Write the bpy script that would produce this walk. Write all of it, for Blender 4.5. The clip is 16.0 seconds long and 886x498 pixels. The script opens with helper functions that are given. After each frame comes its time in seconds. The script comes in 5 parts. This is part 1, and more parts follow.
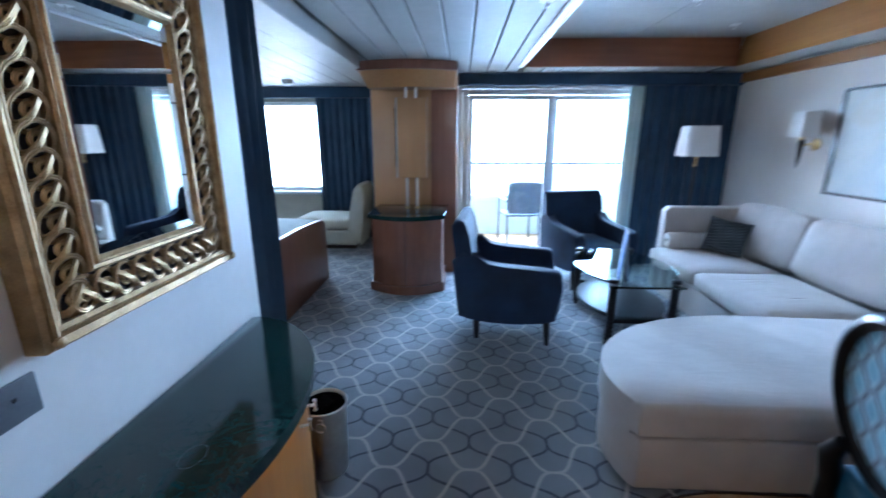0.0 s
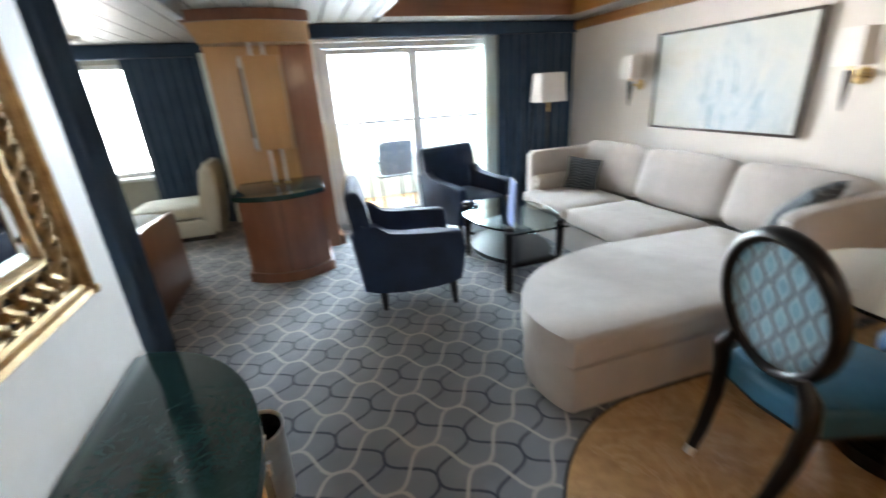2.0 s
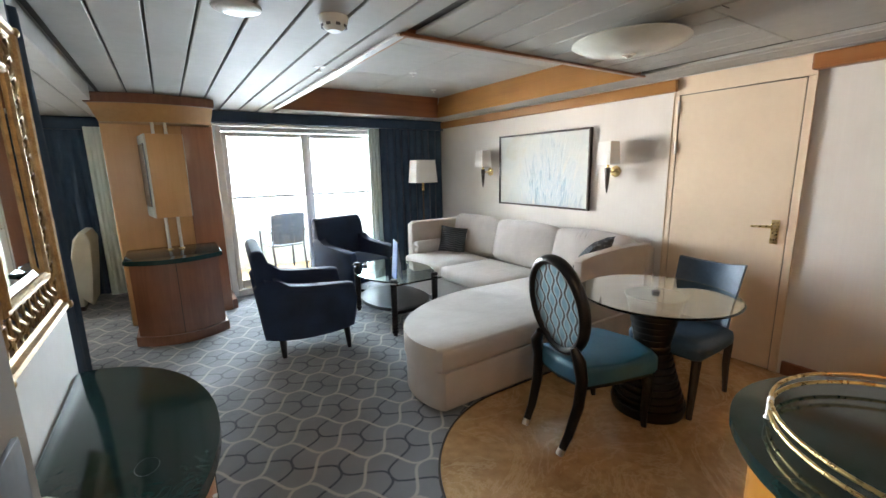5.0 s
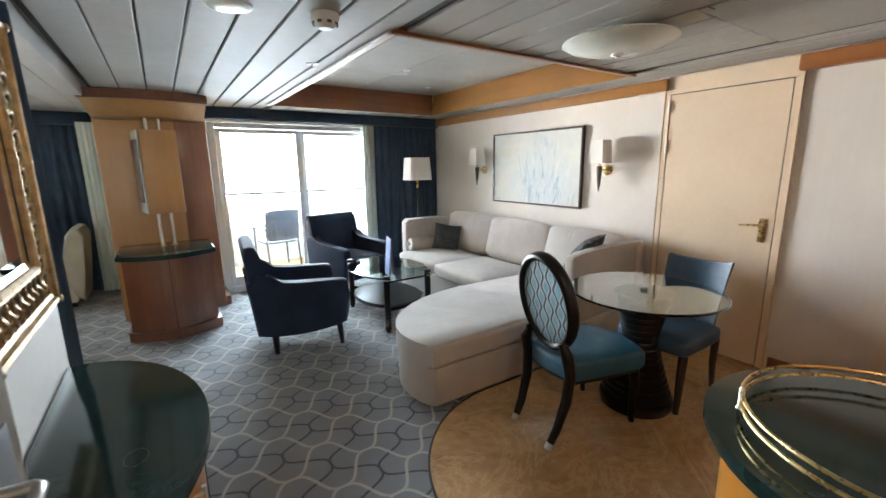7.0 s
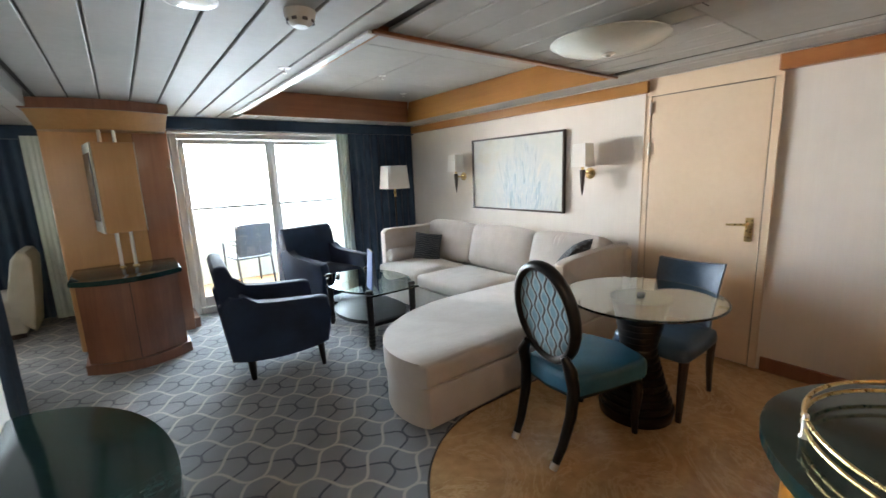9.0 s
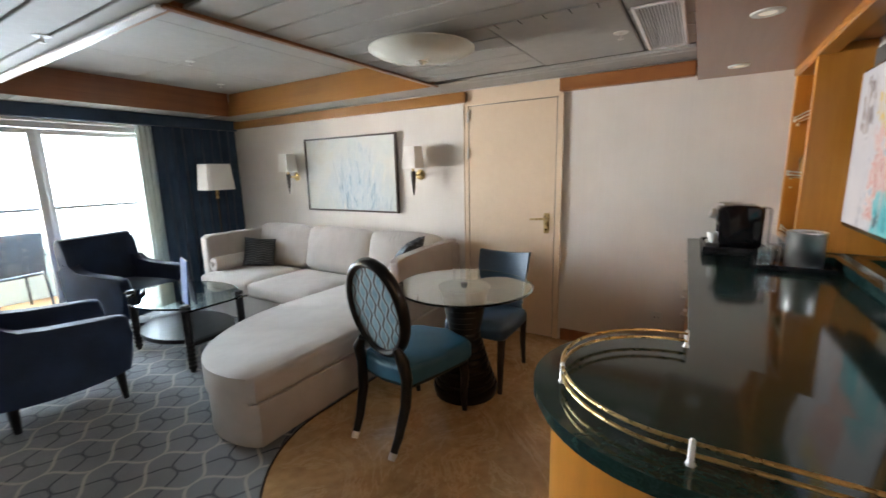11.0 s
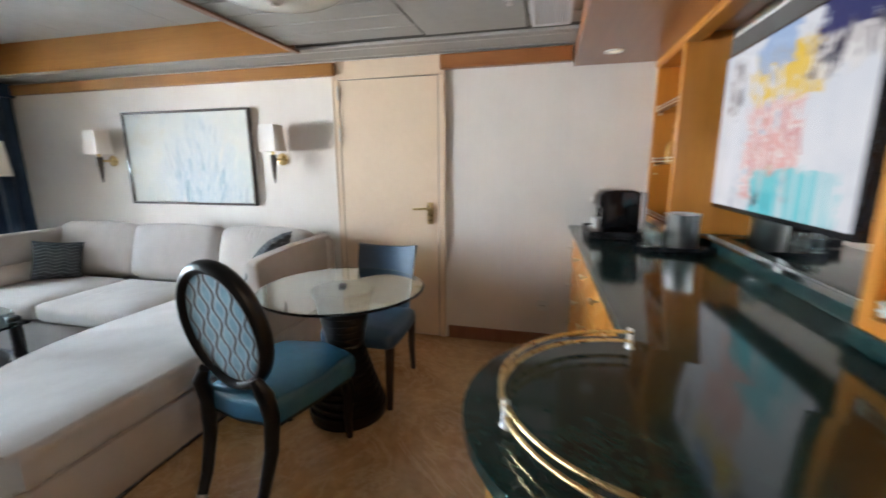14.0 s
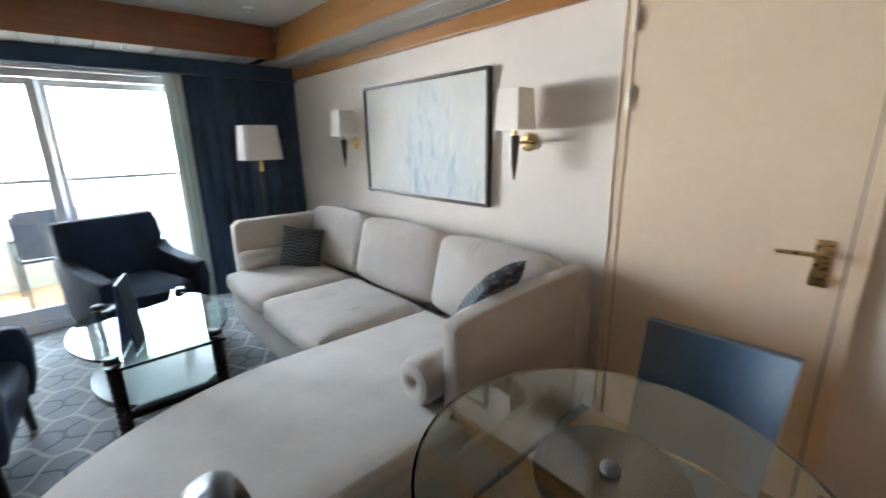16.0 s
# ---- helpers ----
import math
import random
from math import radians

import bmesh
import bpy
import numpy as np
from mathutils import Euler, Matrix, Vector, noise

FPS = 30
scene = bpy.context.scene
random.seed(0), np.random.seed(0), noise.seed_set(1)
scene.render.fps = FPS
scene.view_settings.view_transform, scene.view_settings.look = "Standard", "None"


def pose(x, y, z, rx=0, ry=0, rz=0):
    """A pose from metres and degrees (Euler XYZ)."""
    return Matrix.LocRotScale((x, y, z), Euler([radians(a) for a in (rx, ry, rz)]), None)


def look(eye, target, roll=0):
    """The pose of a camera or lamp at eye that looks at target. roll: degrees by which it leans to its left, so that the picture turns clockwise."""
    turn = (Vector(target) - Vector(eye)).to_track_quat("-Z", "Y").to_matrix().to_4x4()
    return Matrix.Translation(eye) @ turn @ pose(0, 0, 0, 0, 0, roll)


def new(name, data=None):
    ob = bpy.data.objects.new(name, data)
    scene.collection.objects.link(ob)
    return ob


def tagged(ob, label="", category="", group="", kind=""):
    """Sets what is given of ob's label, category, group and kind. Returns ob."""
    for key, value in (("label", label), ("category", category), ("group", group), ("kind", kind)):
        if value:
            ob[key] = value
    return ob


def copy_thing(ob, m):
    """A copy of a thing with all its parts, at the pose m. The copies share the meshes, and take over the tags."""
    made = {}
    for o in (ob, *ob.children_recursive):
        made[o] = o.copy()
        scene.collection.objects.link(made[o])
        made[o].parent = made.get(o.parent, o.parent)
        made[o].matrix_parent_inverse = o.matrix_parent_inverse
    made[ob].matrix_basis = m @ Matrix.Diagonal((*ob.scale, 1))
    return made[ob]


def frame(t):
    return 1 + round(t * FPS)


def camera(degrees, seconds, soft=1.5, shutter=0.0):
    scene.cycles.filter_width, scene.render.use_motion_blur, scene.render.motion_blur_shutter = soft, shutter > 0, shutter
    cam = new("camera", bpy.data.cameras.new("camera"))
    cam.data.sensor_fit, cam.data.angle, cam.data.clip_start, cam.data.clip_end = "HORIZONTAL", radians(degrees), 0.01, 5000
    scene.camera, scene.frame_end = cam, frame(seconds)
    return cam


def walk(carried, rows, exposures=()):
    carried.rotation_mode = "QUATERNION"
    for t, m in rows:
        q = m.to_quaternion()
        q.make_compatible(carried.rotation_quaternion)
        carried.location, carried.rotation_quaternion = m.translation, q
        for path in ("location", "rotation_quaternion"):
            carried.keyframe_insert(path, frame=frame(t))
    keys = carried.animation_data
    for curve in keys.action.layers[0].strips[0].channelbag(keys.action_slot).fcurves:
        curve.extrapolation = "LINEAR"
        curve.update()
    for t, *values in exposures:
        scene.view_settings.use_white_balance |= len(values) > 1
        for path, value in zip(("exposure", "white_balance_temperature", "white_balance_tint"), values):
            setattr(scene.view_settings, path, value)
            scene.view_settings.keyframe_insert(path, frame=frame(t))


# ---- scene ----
cam = camera(93.7, 16.0, soft=1.5, shutter=0.5)
PATH = [
    (0, (0.215, 0.266, 1.473), (0.136, 2.197, 0.959), 0.2),
    (0.5, (0.238, 0.406, 1.468), (-0.155, 2.274, 0.873), -3.1),
    (1, (0.216, 0.454, 1.475), (-0.181, 2.326, 0.893), -3.7),
    (1.5, (0.151, 0.464, 1.495), (0.089, 2.365, 0.877), -1.9),
    (2, (-0.02, 0.441, 1.503), (0.527, 2.226, 0.786), -3.5),
    (2.5, (-0.064, 0.335, 1.479), (0.91, 1.923, 0.751), -0.8),
    (3, (-0.135, 0.139, 1.459), (0.847, 1.731, 0.751), 0.8),
    (3.5, (-0.229, 0.006, 1.494), (0.659, 1.723, 0.979), -1.1),
    (4, (-0.28, -0.059, 1.494), (0.819, 1.565, 1.101), -1.0),
    (6.5, (-0.288, -0.287, 1.505), (0.742, 1.387, 1.134), -1.3),
    (7, (-0.275, -0.215, 1.495), (0.814, 1.415, 1.101), -0.8),
    (7.5, (-0.269, -0.117, 1.492), (0.898, 1.463, 1.118), -1.0),
    (8, (-0.273, -0.054, 1.494), (0.855, 1.559, 1.139), -2.3),
    (8.2, (-0.264, -0.039, 1.497), (0.855, 1.58, 1.142), -2.4),
    (10.3, (-0.261, -0.102, 1.483), (1.243, 1.161, 1.106), -1.5),
    (10.5, (-0.238, -0.117, 1.471), (1.318, 1.082, 1.096), -1.4),
    (11, (-0.209, -0.134, 1.468), (1.464, 0.896, 1.098), -1.3),
    (11.5, (-0.197, -0.148, 1.471), (1.575, 0.705, 1.105), -1.5),
    (12, (-0.188, -0.179, 1.466), (1.657, 0.527, 1.153), -1.5),
    (12.5, (-0.165, -0.24, 1.431), (1.748, 0.229, 1.082), -1.3),
    (13, (-0.15, -0.247, 1.425), (1.783, 0.09, 1.036), -0.8),
    (13.5, (-0.093, -0.135, 1.402), (1.846, 0.155, 1.008), -0.2),
    (14, (0.114, 0.063, 1.38), (2.015, 0.542, 0.985), -0.3),
    (14.5, (0.41, 0.335, 1.405), (2.201, 1.11, 0.967), -0.1),
    (15, (0.695, 0.635, 1.428), (2.421, 1.526, 0.953), -1.8),
    (15.5, (1.019, 0.765, 1.417), (2.615, 1.862, 0.916), -1.3),
    (16, (1.293, 0.79, 1.458), (2.584, 2.229, 0.947), -1.0),
]
walk(cam, [(t, look(eye, target, roll)) for t, eye, target, roll in PATH], [(0.0, 0.60, 4780, 13), (0.5, 0.76, 6000, 14), (1.0, 0.88, 6420, 14), (2.0, 0.95, 6850, 15), (3.3, 1.0, 7000, 15), (4.0, 0.84, 7050, 15), (8.2, 0.77, 7050, 15), (10.5, 0.50, 7050, 16), (12.0, 0.62, 6900, 16), (13.0, 0.69, 6150, 14), (14.0, 0.76, 6520, 14), (14.5, 0.77, 6750, 15), (15.3, 0.67, 6750, 15), (16.0, 0.50, 6700, 15)])

# ---- world and light ----
world = bpy.data.worlds.new("world")
scene.world = world
world.use_nodes = True
wn = world.node_tree.nodes
sky = wn.new("ShaderNodeTexSky")
sky.sky_type, sky.sun_disc = "NISHITA", False
sky.sun_elevation, sky.sun_rotation = radians(50), radians(-20)
wn["Background"].inputs["Strength"].default_value = 0.15
world.node_tree.links.new(sky.outputs[0], wn["Background"].inputs["Color"])


def lamp(name, kind, m, energy, color, **more):
    data = bpy.data.lights.new(name, kind)
    data.energy, data.color = energy, color
    if kind == "AREA":
        data.shape, data.size, data.size_y = "RECTANGLE", more["w"], more["h"]
    elif kind == "SPOT":
        data.spot_size, data.spot_blend, data.shadow_soft_size = radians(more["cone"]), 0.6, 0.03
    elif kind == "SUN":
        data.angle = radians(more["angle"])
    else:
        data.shadow_soft_size = more.get("r", 0.05)
    ob = new(name, data)
    ob.matrix_world = m
    return ob


lamp("sun", "SUN", look((0, 0, 0), (0.55, 0.6, -1.0)), 2.5, (1, 0.95, 0.88), angle=1.0)
# sky seen through the balcony opening and through the bedroom window
lamp("balcony_daylight", "AREA", look((1.0, 7.1, 1.65), (1.7, 0, -3.2)), 780, (0.64, 0.84, 1.0), w=4.0, h=1.5)
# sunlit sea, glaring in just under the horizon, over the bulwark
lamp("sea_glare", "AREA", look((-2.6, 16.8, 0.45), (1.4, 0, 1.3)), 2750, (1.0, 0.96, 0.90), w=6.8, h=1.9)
lamp("bedroom_daylight", "AREA", look((-2.3, 6.95, 1.38), (-2.3, 0, -1.8)), 75, (0.80, 0.93, 1.0), w=1.6, h=1.5)
# unseen warm lamp added under the entry ceiling to fill the near walls
lamp("entry_light", "AREA", look((0.05, -1.0, 2.08), (2.6, 0.6, 1.9)), 9, (1.0, 0.76, 0.54), w=0.6, h=0.6)


# ---- materials ----
class Nodes:
    """A node material with short hands for its maths."""

    def __init__(self, name, rough=0.5, metal=0.0):
        self.mat = bpy.data.materials.new(name)
        self.mat.use_nodes = True
        self.nt = self.mat.node_tree
        self.b = self.nt.nodes["Principled BSDF"]
        self.set("Roughness", rough), self.set("Metallic", metal)
        self.co = self.nt.nodes.new("ShaderNodeTexCoord").outputs["Object"]

    def plug(self, node, key, v):
        if isinstance(v, bpy.types.NodeSocket):
            self.nt.links.new(v, node.inputs[key])
        elif v is not None:
            node.inputs[key].default_value = v

    def set(self, key, v):
        self.plug(self.b, key, v)

    def m(self, op, a, b=None, c=None):
        n = self.nt.nodes.new("ShaderNodeMath")
        n.operation = op
        for k, v in enumerate((a, b, c)):
            self.plug(n, k, v)
        return n.outputs[0]

    def xyz(self, co=None):
        n = self.nt.nodes.new("ShaderNodeSeparateXYZ")
        self.plug(n, 0, co or self.co)
        return n.outputs

    def scaled(self, s, rot=(0, 0, 0)):
        n = self.nt.nodes.new("ShaderNodeMapping")
        self.plug(n, "Vector", self.co)
        n.inputs["Scale"].default_value, n.inputs["Rotation"].default_value = s, rot
        return n.outputs[0]

    def noise(self, scale, co=None, detail=4, rough=0.55, distort=0.0):
        n = self.nt.nodes.new("ShaderNodeTexNoise")
        self.plug(n, "Vector", co or self.co)
        n.inputs["Scale"].default_value, n.inputs["Detail"].default_value = scale, detail
        n.inputs["Roughness"].default_value, n.inputs["Distortion"].default_value = rough, distort
        return n.outputs["Fac"]

    def ramp(self, fac, *stops):
        n = self.nt.nodes.new("ShaderNodeValToRGB")
        self.plug(n, 0, fac)
        e = n.color_ramp.elements
        while len(e) < len(stops):
            e.new(0.5)
        for k, (p, c) in enumerate(stops):
            e[k].position, e[k].color = p, (*c, 1) if len(c) == 3 else c
        return n.outputs[0]

    def mix(self, fac, a, b, blend="MIX"):
        n = self.nt.nodes.new("ShaderNodeMix")
        n.data_type, n.blend_type = "RGBA", blend
        self.plug(n, 0, fac)
        for k, v in ((6, a), (7, b)):
            self.plug(n, k, (*v, 1) if isinstance(v, tuple) else v)
        return n.outputs[2]

    def bump(self, height, strength=0.2, distance=0.005):
        n = self.nt.nodes.new("ShaderNodeBump")
        n.inputs["Strength"].default_value, n.inputs["Distance"].default_value = strength, distance
        self.plug(n, "Height", height)
        self.set("Normal", n.outputs[0])

    def random(self):
        return self.nt.nodes.new("ShaderNodeObjectInfo").outputs["Random"]


def plain(name, a, b, scale=6.0, rough=0.5, metal=0.0, bump=0.0, bscale=200.0, rvar=0.1, coat=0.0):
    """Two tones mixed by a large and a small noise, with a fine relief."""
    n = Nodes(name, rough, metal)
    f = n.m("ADD", n.m("MULTIPLY", n.noise(scale), 0.65), n.m("MULTIPLY", n.noise(scale * 9), 0.35))
    n.set("Base Color", n.ramp(f, (0.35, a), (0.65, b)))
    n.set("Roughness", n.m("ADD", rough - rvar / 2, n.m("MULTIPLY", n.noise(scale * 3), rvar)))
    if bump:
        n.bump(n.noise(bscale, detail=3), bump, 0.003)
    if coat:
        n.set("Coat Weight", coat), n.set("Coat Roughness", 0.08)
    return n.mat


def wood(name, a, b, c, axis=2, rough=0.3, coat=0.35, vary=0.06):
    n = Nodes(name, rough)
    s = [22.0, 22.0, 22.0]
    s[axis] = 1.3
    co = n.scaled(s)
    grain = n.noise(1.0, co, 6, 0.6, 0.8)
    fine = n.noise(9.0, co, 3, 0.6)
    cloud = n.noise(2.2)
    f = n.m("ADD", n.m("MULTIPLY", grain, 0.42), n.m("ADD", n.m("MULTIPLY", fine, 0.14), n.m("MULTIPLY", cloud, 0.44)))
    f = n.m("ADD", f, n.m("MULTIPLY", n.m("SUBTRACT", n.random(), 0.5), vary))
    n.set("Base Color", n.ramp(f, (0.32, a), (0.5, b), (0.68, c)))
    n.set("Roughness", n.m("ADD", rough - 0.06, n.m("MULTIPLY", cloud, 0.14)))
    n.bump(fine, 0.06, 0.002)
    n.set("Coat Weight", coat), n.set("Coat Roughness", 0.12)
    return n.mat


def marble(name, base, vein, dark, rough=0.08, scale=3.0):
    n = Nodes(name, rough)
    cloud = n.noise(scale, detail=8, rough=0.65, distort=1.2)
    fine = n.noise(scale * 14, detail=5)
    veins = n.m("ABSOLUTE", n.m("SUBTRACT", n.noise(scale * 1.7, detail=7, rough=0.7, distort=2.2), 0.5))
    c = n.ramp(n.m("ADD", n.m("MULTIPLY", cloud, 0.7), n.m("MULTIPLY", fine, 0.3)), (0.3, dark), (0.62, base))
    c = n.mix(n.ramp(veins, (0.0, (0.55, 0.55, 0.55)), (0.035, (0, 0, 0))), c, vein)
    n.set("Base Color", c)
    n.set("Roughness", n.m("ADD", rough, n.m("MULTIPLY", n.noise(9), 0.05)))
    return n.mat


def cloth(name, a, b, weave=420.0, rough=0.9, sheen=0.3, strength=0.35):
    n = Nodes(name, rough)
    big, small = n.noise(5.0, detail=5), n.noise(weave, detail=2)
    f = n.m("ADD", n.m("MULTIPLY", big, 0.6), n.m("MULTIPLY", small, 0.4))
    n.set("Base Color", n.ramp(f, (0.36, a), (0.64, b)))
    n.set("Sheen Weight", sheen)
    folds = n.noise(5.0, n.scaled((1.0, 3.0, 1.5)), 2, 0.4, 1.5)
    n.bump(n.m("ADD", n.m("MULTIPLY", small, 0.4), n.m("ADD", n.m("MULTIPLY", n.noise(28.0), 0.5), n.m("MULTIPLY", folds, 2.5))), strength, 0.003)
    return n.mat


def carpet():
    """Grey pile with a lattice of cream wavy lines and one of navy lines through the middles of its cells."""
    n = Nodes("carpet", 0.95)
    x, y, _ = n.xyz()
    wob = n.m("MULTIPLY", n.m("SUBTRACT", n.noise(70.0), 0.5), 0.010)
    x, y = n.m("ADD", x, wob), n.m("ADD", y, wob)

    def ogee(a, b, a0, b0, period, step):
        """Distance to waves that run along a, step apart along b, and touch at crest and trough."""
        amp, th = step * 0.5, n.m("MULTIPLY", n.m("SUBTRACT", a, a0), 2 * math.pi / period)
        th3 = n.m("MULTIPLY", th, 3.0)
        w = n.m("SUBTRACT", n.m("MULTIPLY", n.m("COSINE", th), amp * 1.11), n.m("MULTIPLY", n.m("COSINE", th3), amp * 0.11))
        slope = n.m("MULTIPLY", n.m("SUBTRACT", n.m("MULTIPLY", n.m("SINE", th), 1.11), n.m("MULTIPLY", n.m("SINE", th3), 0.33)), amp * 2 * math.pi / period)
        steep = n.m("SQRT", n.m("ADD", 1.0, n.m("MULTIPLY", slope, slope)))

        def wrap(v):
            f = n.m("FRACT", n.m("DIVIDE", v, 2 * step))
            return n.m("MULTIPLY", n.m("SUBTRACT", 0.5, n.m("ABSOLUTE", n.m("SUBTRACT", f, 0.5))), 2 * step)

        even = wrap(n.m("SUBTRACT", n.m("SUBTRACT", b, b0), w))
        odd = wrap(n.m("ADD", n.m("SUBTRACT", b, b0 + step), w))
        return n.m("DIVIDE", n.m("MINIMUM", even, odd), steep)

    cream = ogee(x, y, 0.4705, 1.948, 0.387, 0.1835)
    navy = ogee(y, x, 2.04, 0.180, 0.367, 0.1935)
    pile = n.noise(380.0, detail=3)
    patch = n.noise(3.0, detail=6)
    f = n.m("ADD", n.m("MULTIPLY", pile, 0.45), n.m("MULTIPLY", patch, 0.55))
    base = n.ramp(f, (0.35, (0.110, 0.119, 0.132)), (0.65, (0.190, 0.203, 0.222)))
    c = n.mix(n.ramp(navy, (0.0055, (1, 1, 1)), (0.0085, (0, 0, 0))), base, (0.020, 0.028, 0.046))
    c = n.mix(n.ramp(cream, (0.006, (0.9, 0.9, 0.9)), (0.0095, (0, 0, 0))), c, (0.36, 0.345, 0.31))
    n.set("Base Color", c)
    n.set("Sheen Weight", 0.25)
    n.bump(n.m("ADD", pile, n.m("MULTIPLY", patch, 0.4)), 0.5, 0.004)
    return n.mat


def glass(name, tint=(1, 1, 1), rough=0.0, ior=1.45):
    n = Nodes(name, rough)
    n.set("Base Color", (*tint, 1)), n.set("Transmission Weight", 1.0), n.set("IOR", ior)
    return n.mat


def glow(name, color, strength):
    n = Nodes(name, 0.6)
    n.set("Base Color", (*color, 1)), n.set("Emission Color", (*color, 1)), n.set("Emission Strength", strength)
    return n.mat


def panelled_wall():
    """Woven wall covering in pale grey with faint upright streaks."""
    n = Nodes("wall_covering", 0.75)
    st = n.noise(1.0, n.scaled((60, 60, 1.5)), 3)
    f = n.m("ADD", n.m("MULTIPLY", n.noise(2.0, detail=5), 0.82), n.m("MULTIPLY", st, 0.18))
    n.set("Base Color", n.ramp(f, (0.35, (0.69, 0.642, 0.585)), (0.65, (0.765, 0.718, 0.66))))
    n.bump(n.noise(300.0), 0.12, 0.002)
    return n.mat


def painting():
    """Pale field with a fan of blue, white and ochre strokes."""
    n = Nodes("painting", 0.6)
    x, y, z = n.xyz()
    up = n.m("DIVIDE", n.m("ADD", z, 0.38), 0.76)
    across = n.m("DIVIDE", y, 0.62)
    lean = n.m("MULTIPLY", n.m("ADD", across, 0.15), n.m("MULTIPLY", up, 0.35))
    fan = n.nt.nodes.new("ShaderNodeCombineXYZ")
    n.plug(fan, 0, n.m("MULTIPLY", n.m("SUBTRACT", across, lean), 6.5)), n.plug(fan, 1, n.m("MULTIPLY", up, 1.1))
    swirl = n.noise(2.0, fan.outputs[0], 7, 0.6, 1.1)
    fine = n.noise(5.5, fan.outputs[0], 5, 0.6, 0.8)
    ragged = n.m("MULTIPLY", n.m("SUBTRACT", n.noise(7.0, detail=5), 0.5), 0.9)
    mask = n.m("SUBTRACT", 1.15, n.m("ADD", n.m("MULTIPLY", n.m("POWER", n.m("ABSOLUTE", n.m("ADD", across, 0.22)), 1.8), 1.5), n.m("MULTIPLY", n.m("MAXIMUM", 0.0, n.m("SUBTRACT", up, 0.30)), 1.45)))
    mask = n.m("MINIMUM", 1.0, n.m("MAXIMUM", 0.0, n.m("ADD", mask, ragged)))
    field = n.ramp(n.noise(3.5, detail=7, distort=0.7), (0.3, (0.50, 0.545, 0.525)), (0.55, (0.58, 0.59, 0.545)), (0.75, (0.55, 0.53, 0.44)))
    stroke = n.ramp(swirl, (0.36, (0.17, 0.25, 0.31)), (0.43, (0.30, 0.43, 0.52)), (0.50, (0.54, 0.60, 0.61)), (0.57, (0.40, 0.50, 0.56)), (0.66, (0.62, 0.62, 0.57)))
    fleck = n.ramp(fine, (0.55, (0, 0, 0)), (0.63, (1, 1, 1)))
    c = n.mix(mask, field, stroke)
    c = n.mix(n.m("MULTIPLY", n.m("MULTIPLY", fleck, mask), 0.6), c, (0.68, 0.70, 0.69))
    n.set("Base Color", c)
    n.bump(n.m("ADD", swirl, fine), 0.5, 0.006)
    return n.mat


def wavy_fabric():
    """Pale blue silk with dark wavy upright lines that meet and part."""
    n = Nodes("wavy_fabric", 0.55)
    x, y, z = n.xyz()
    wave = n.m("MULTIPLY", n.m("SINE", n.m("MULTIPLY", z, 2 * math.pi / 0.125)), 0.0120)

    def lines(shift, sign):
        f = n.m("FRACT", n.m("DIVIDE", n.m("ADD", n.m("ADD", y, shift), n.m("MULTIPLY", wave, sign)), 0.096))
        return n.m("SUBTRACT", 0.5, n.m("ABSOLUTE", n.m("SUBTRACT", f, 0.5)))

    d = n.m("MINIMUM", lines(0.0, 1.0), lines(0.048, -1.0))
    base = n.ramp(n.noise(14.0, detail=5), (0.35, (0.085, 0.22, 0.30)), (0.65, (0.155, 0.33, 0.42)))
    n.set("Base Color", n.mix(n.ramp(d, (0.065, (1, 1, 1)), (0.09, (0, 0, 0))), n.mix(n.ramp(d, (0.15, (0.55, 0.55, 0.55)), (0.19, (0, 0, 0))), base, (0.36, 0.48, 0.52)), (0.007, 0.009, 0.012)))
    n.set("Sheen Weight", 0.3)
    n.bump(n.noise(500.0), 0.15, 0.001)
    return n.mat


def pillow_fabric():
    n = Nodes("pillow_fabric", 0.85)
    x, y, z = n.xyz()
    f = n.m("FRACT", n.m("DIVIDE", n.m("ADD", z, n.m("MULTIPLY", n.m("SINE", n.m("MULTIPLY", n.m("ADD", x, y), 60.0)), 0.007)), 0.028))
    d = n.m("SUBTRACT", 0.5, n.m("ABSOLUTE", n.m("SUBTRACT", f, 0.5)))
    base = n.ramp(n.noise(12.0), (0.35, (0.030, 0.036, 0.042)), (0.65, (0.060, 0.068, 0.074)))
    n.set("Base Color", n.mix(n.ramp(d, (0.06, (1, 1, 1)), (0.12, (0, 0, 0))), base, (0.15, 0.17, 0.18)))
    n.bump(n.noise(350.0), 0.3, 0.002)
    return n.mat


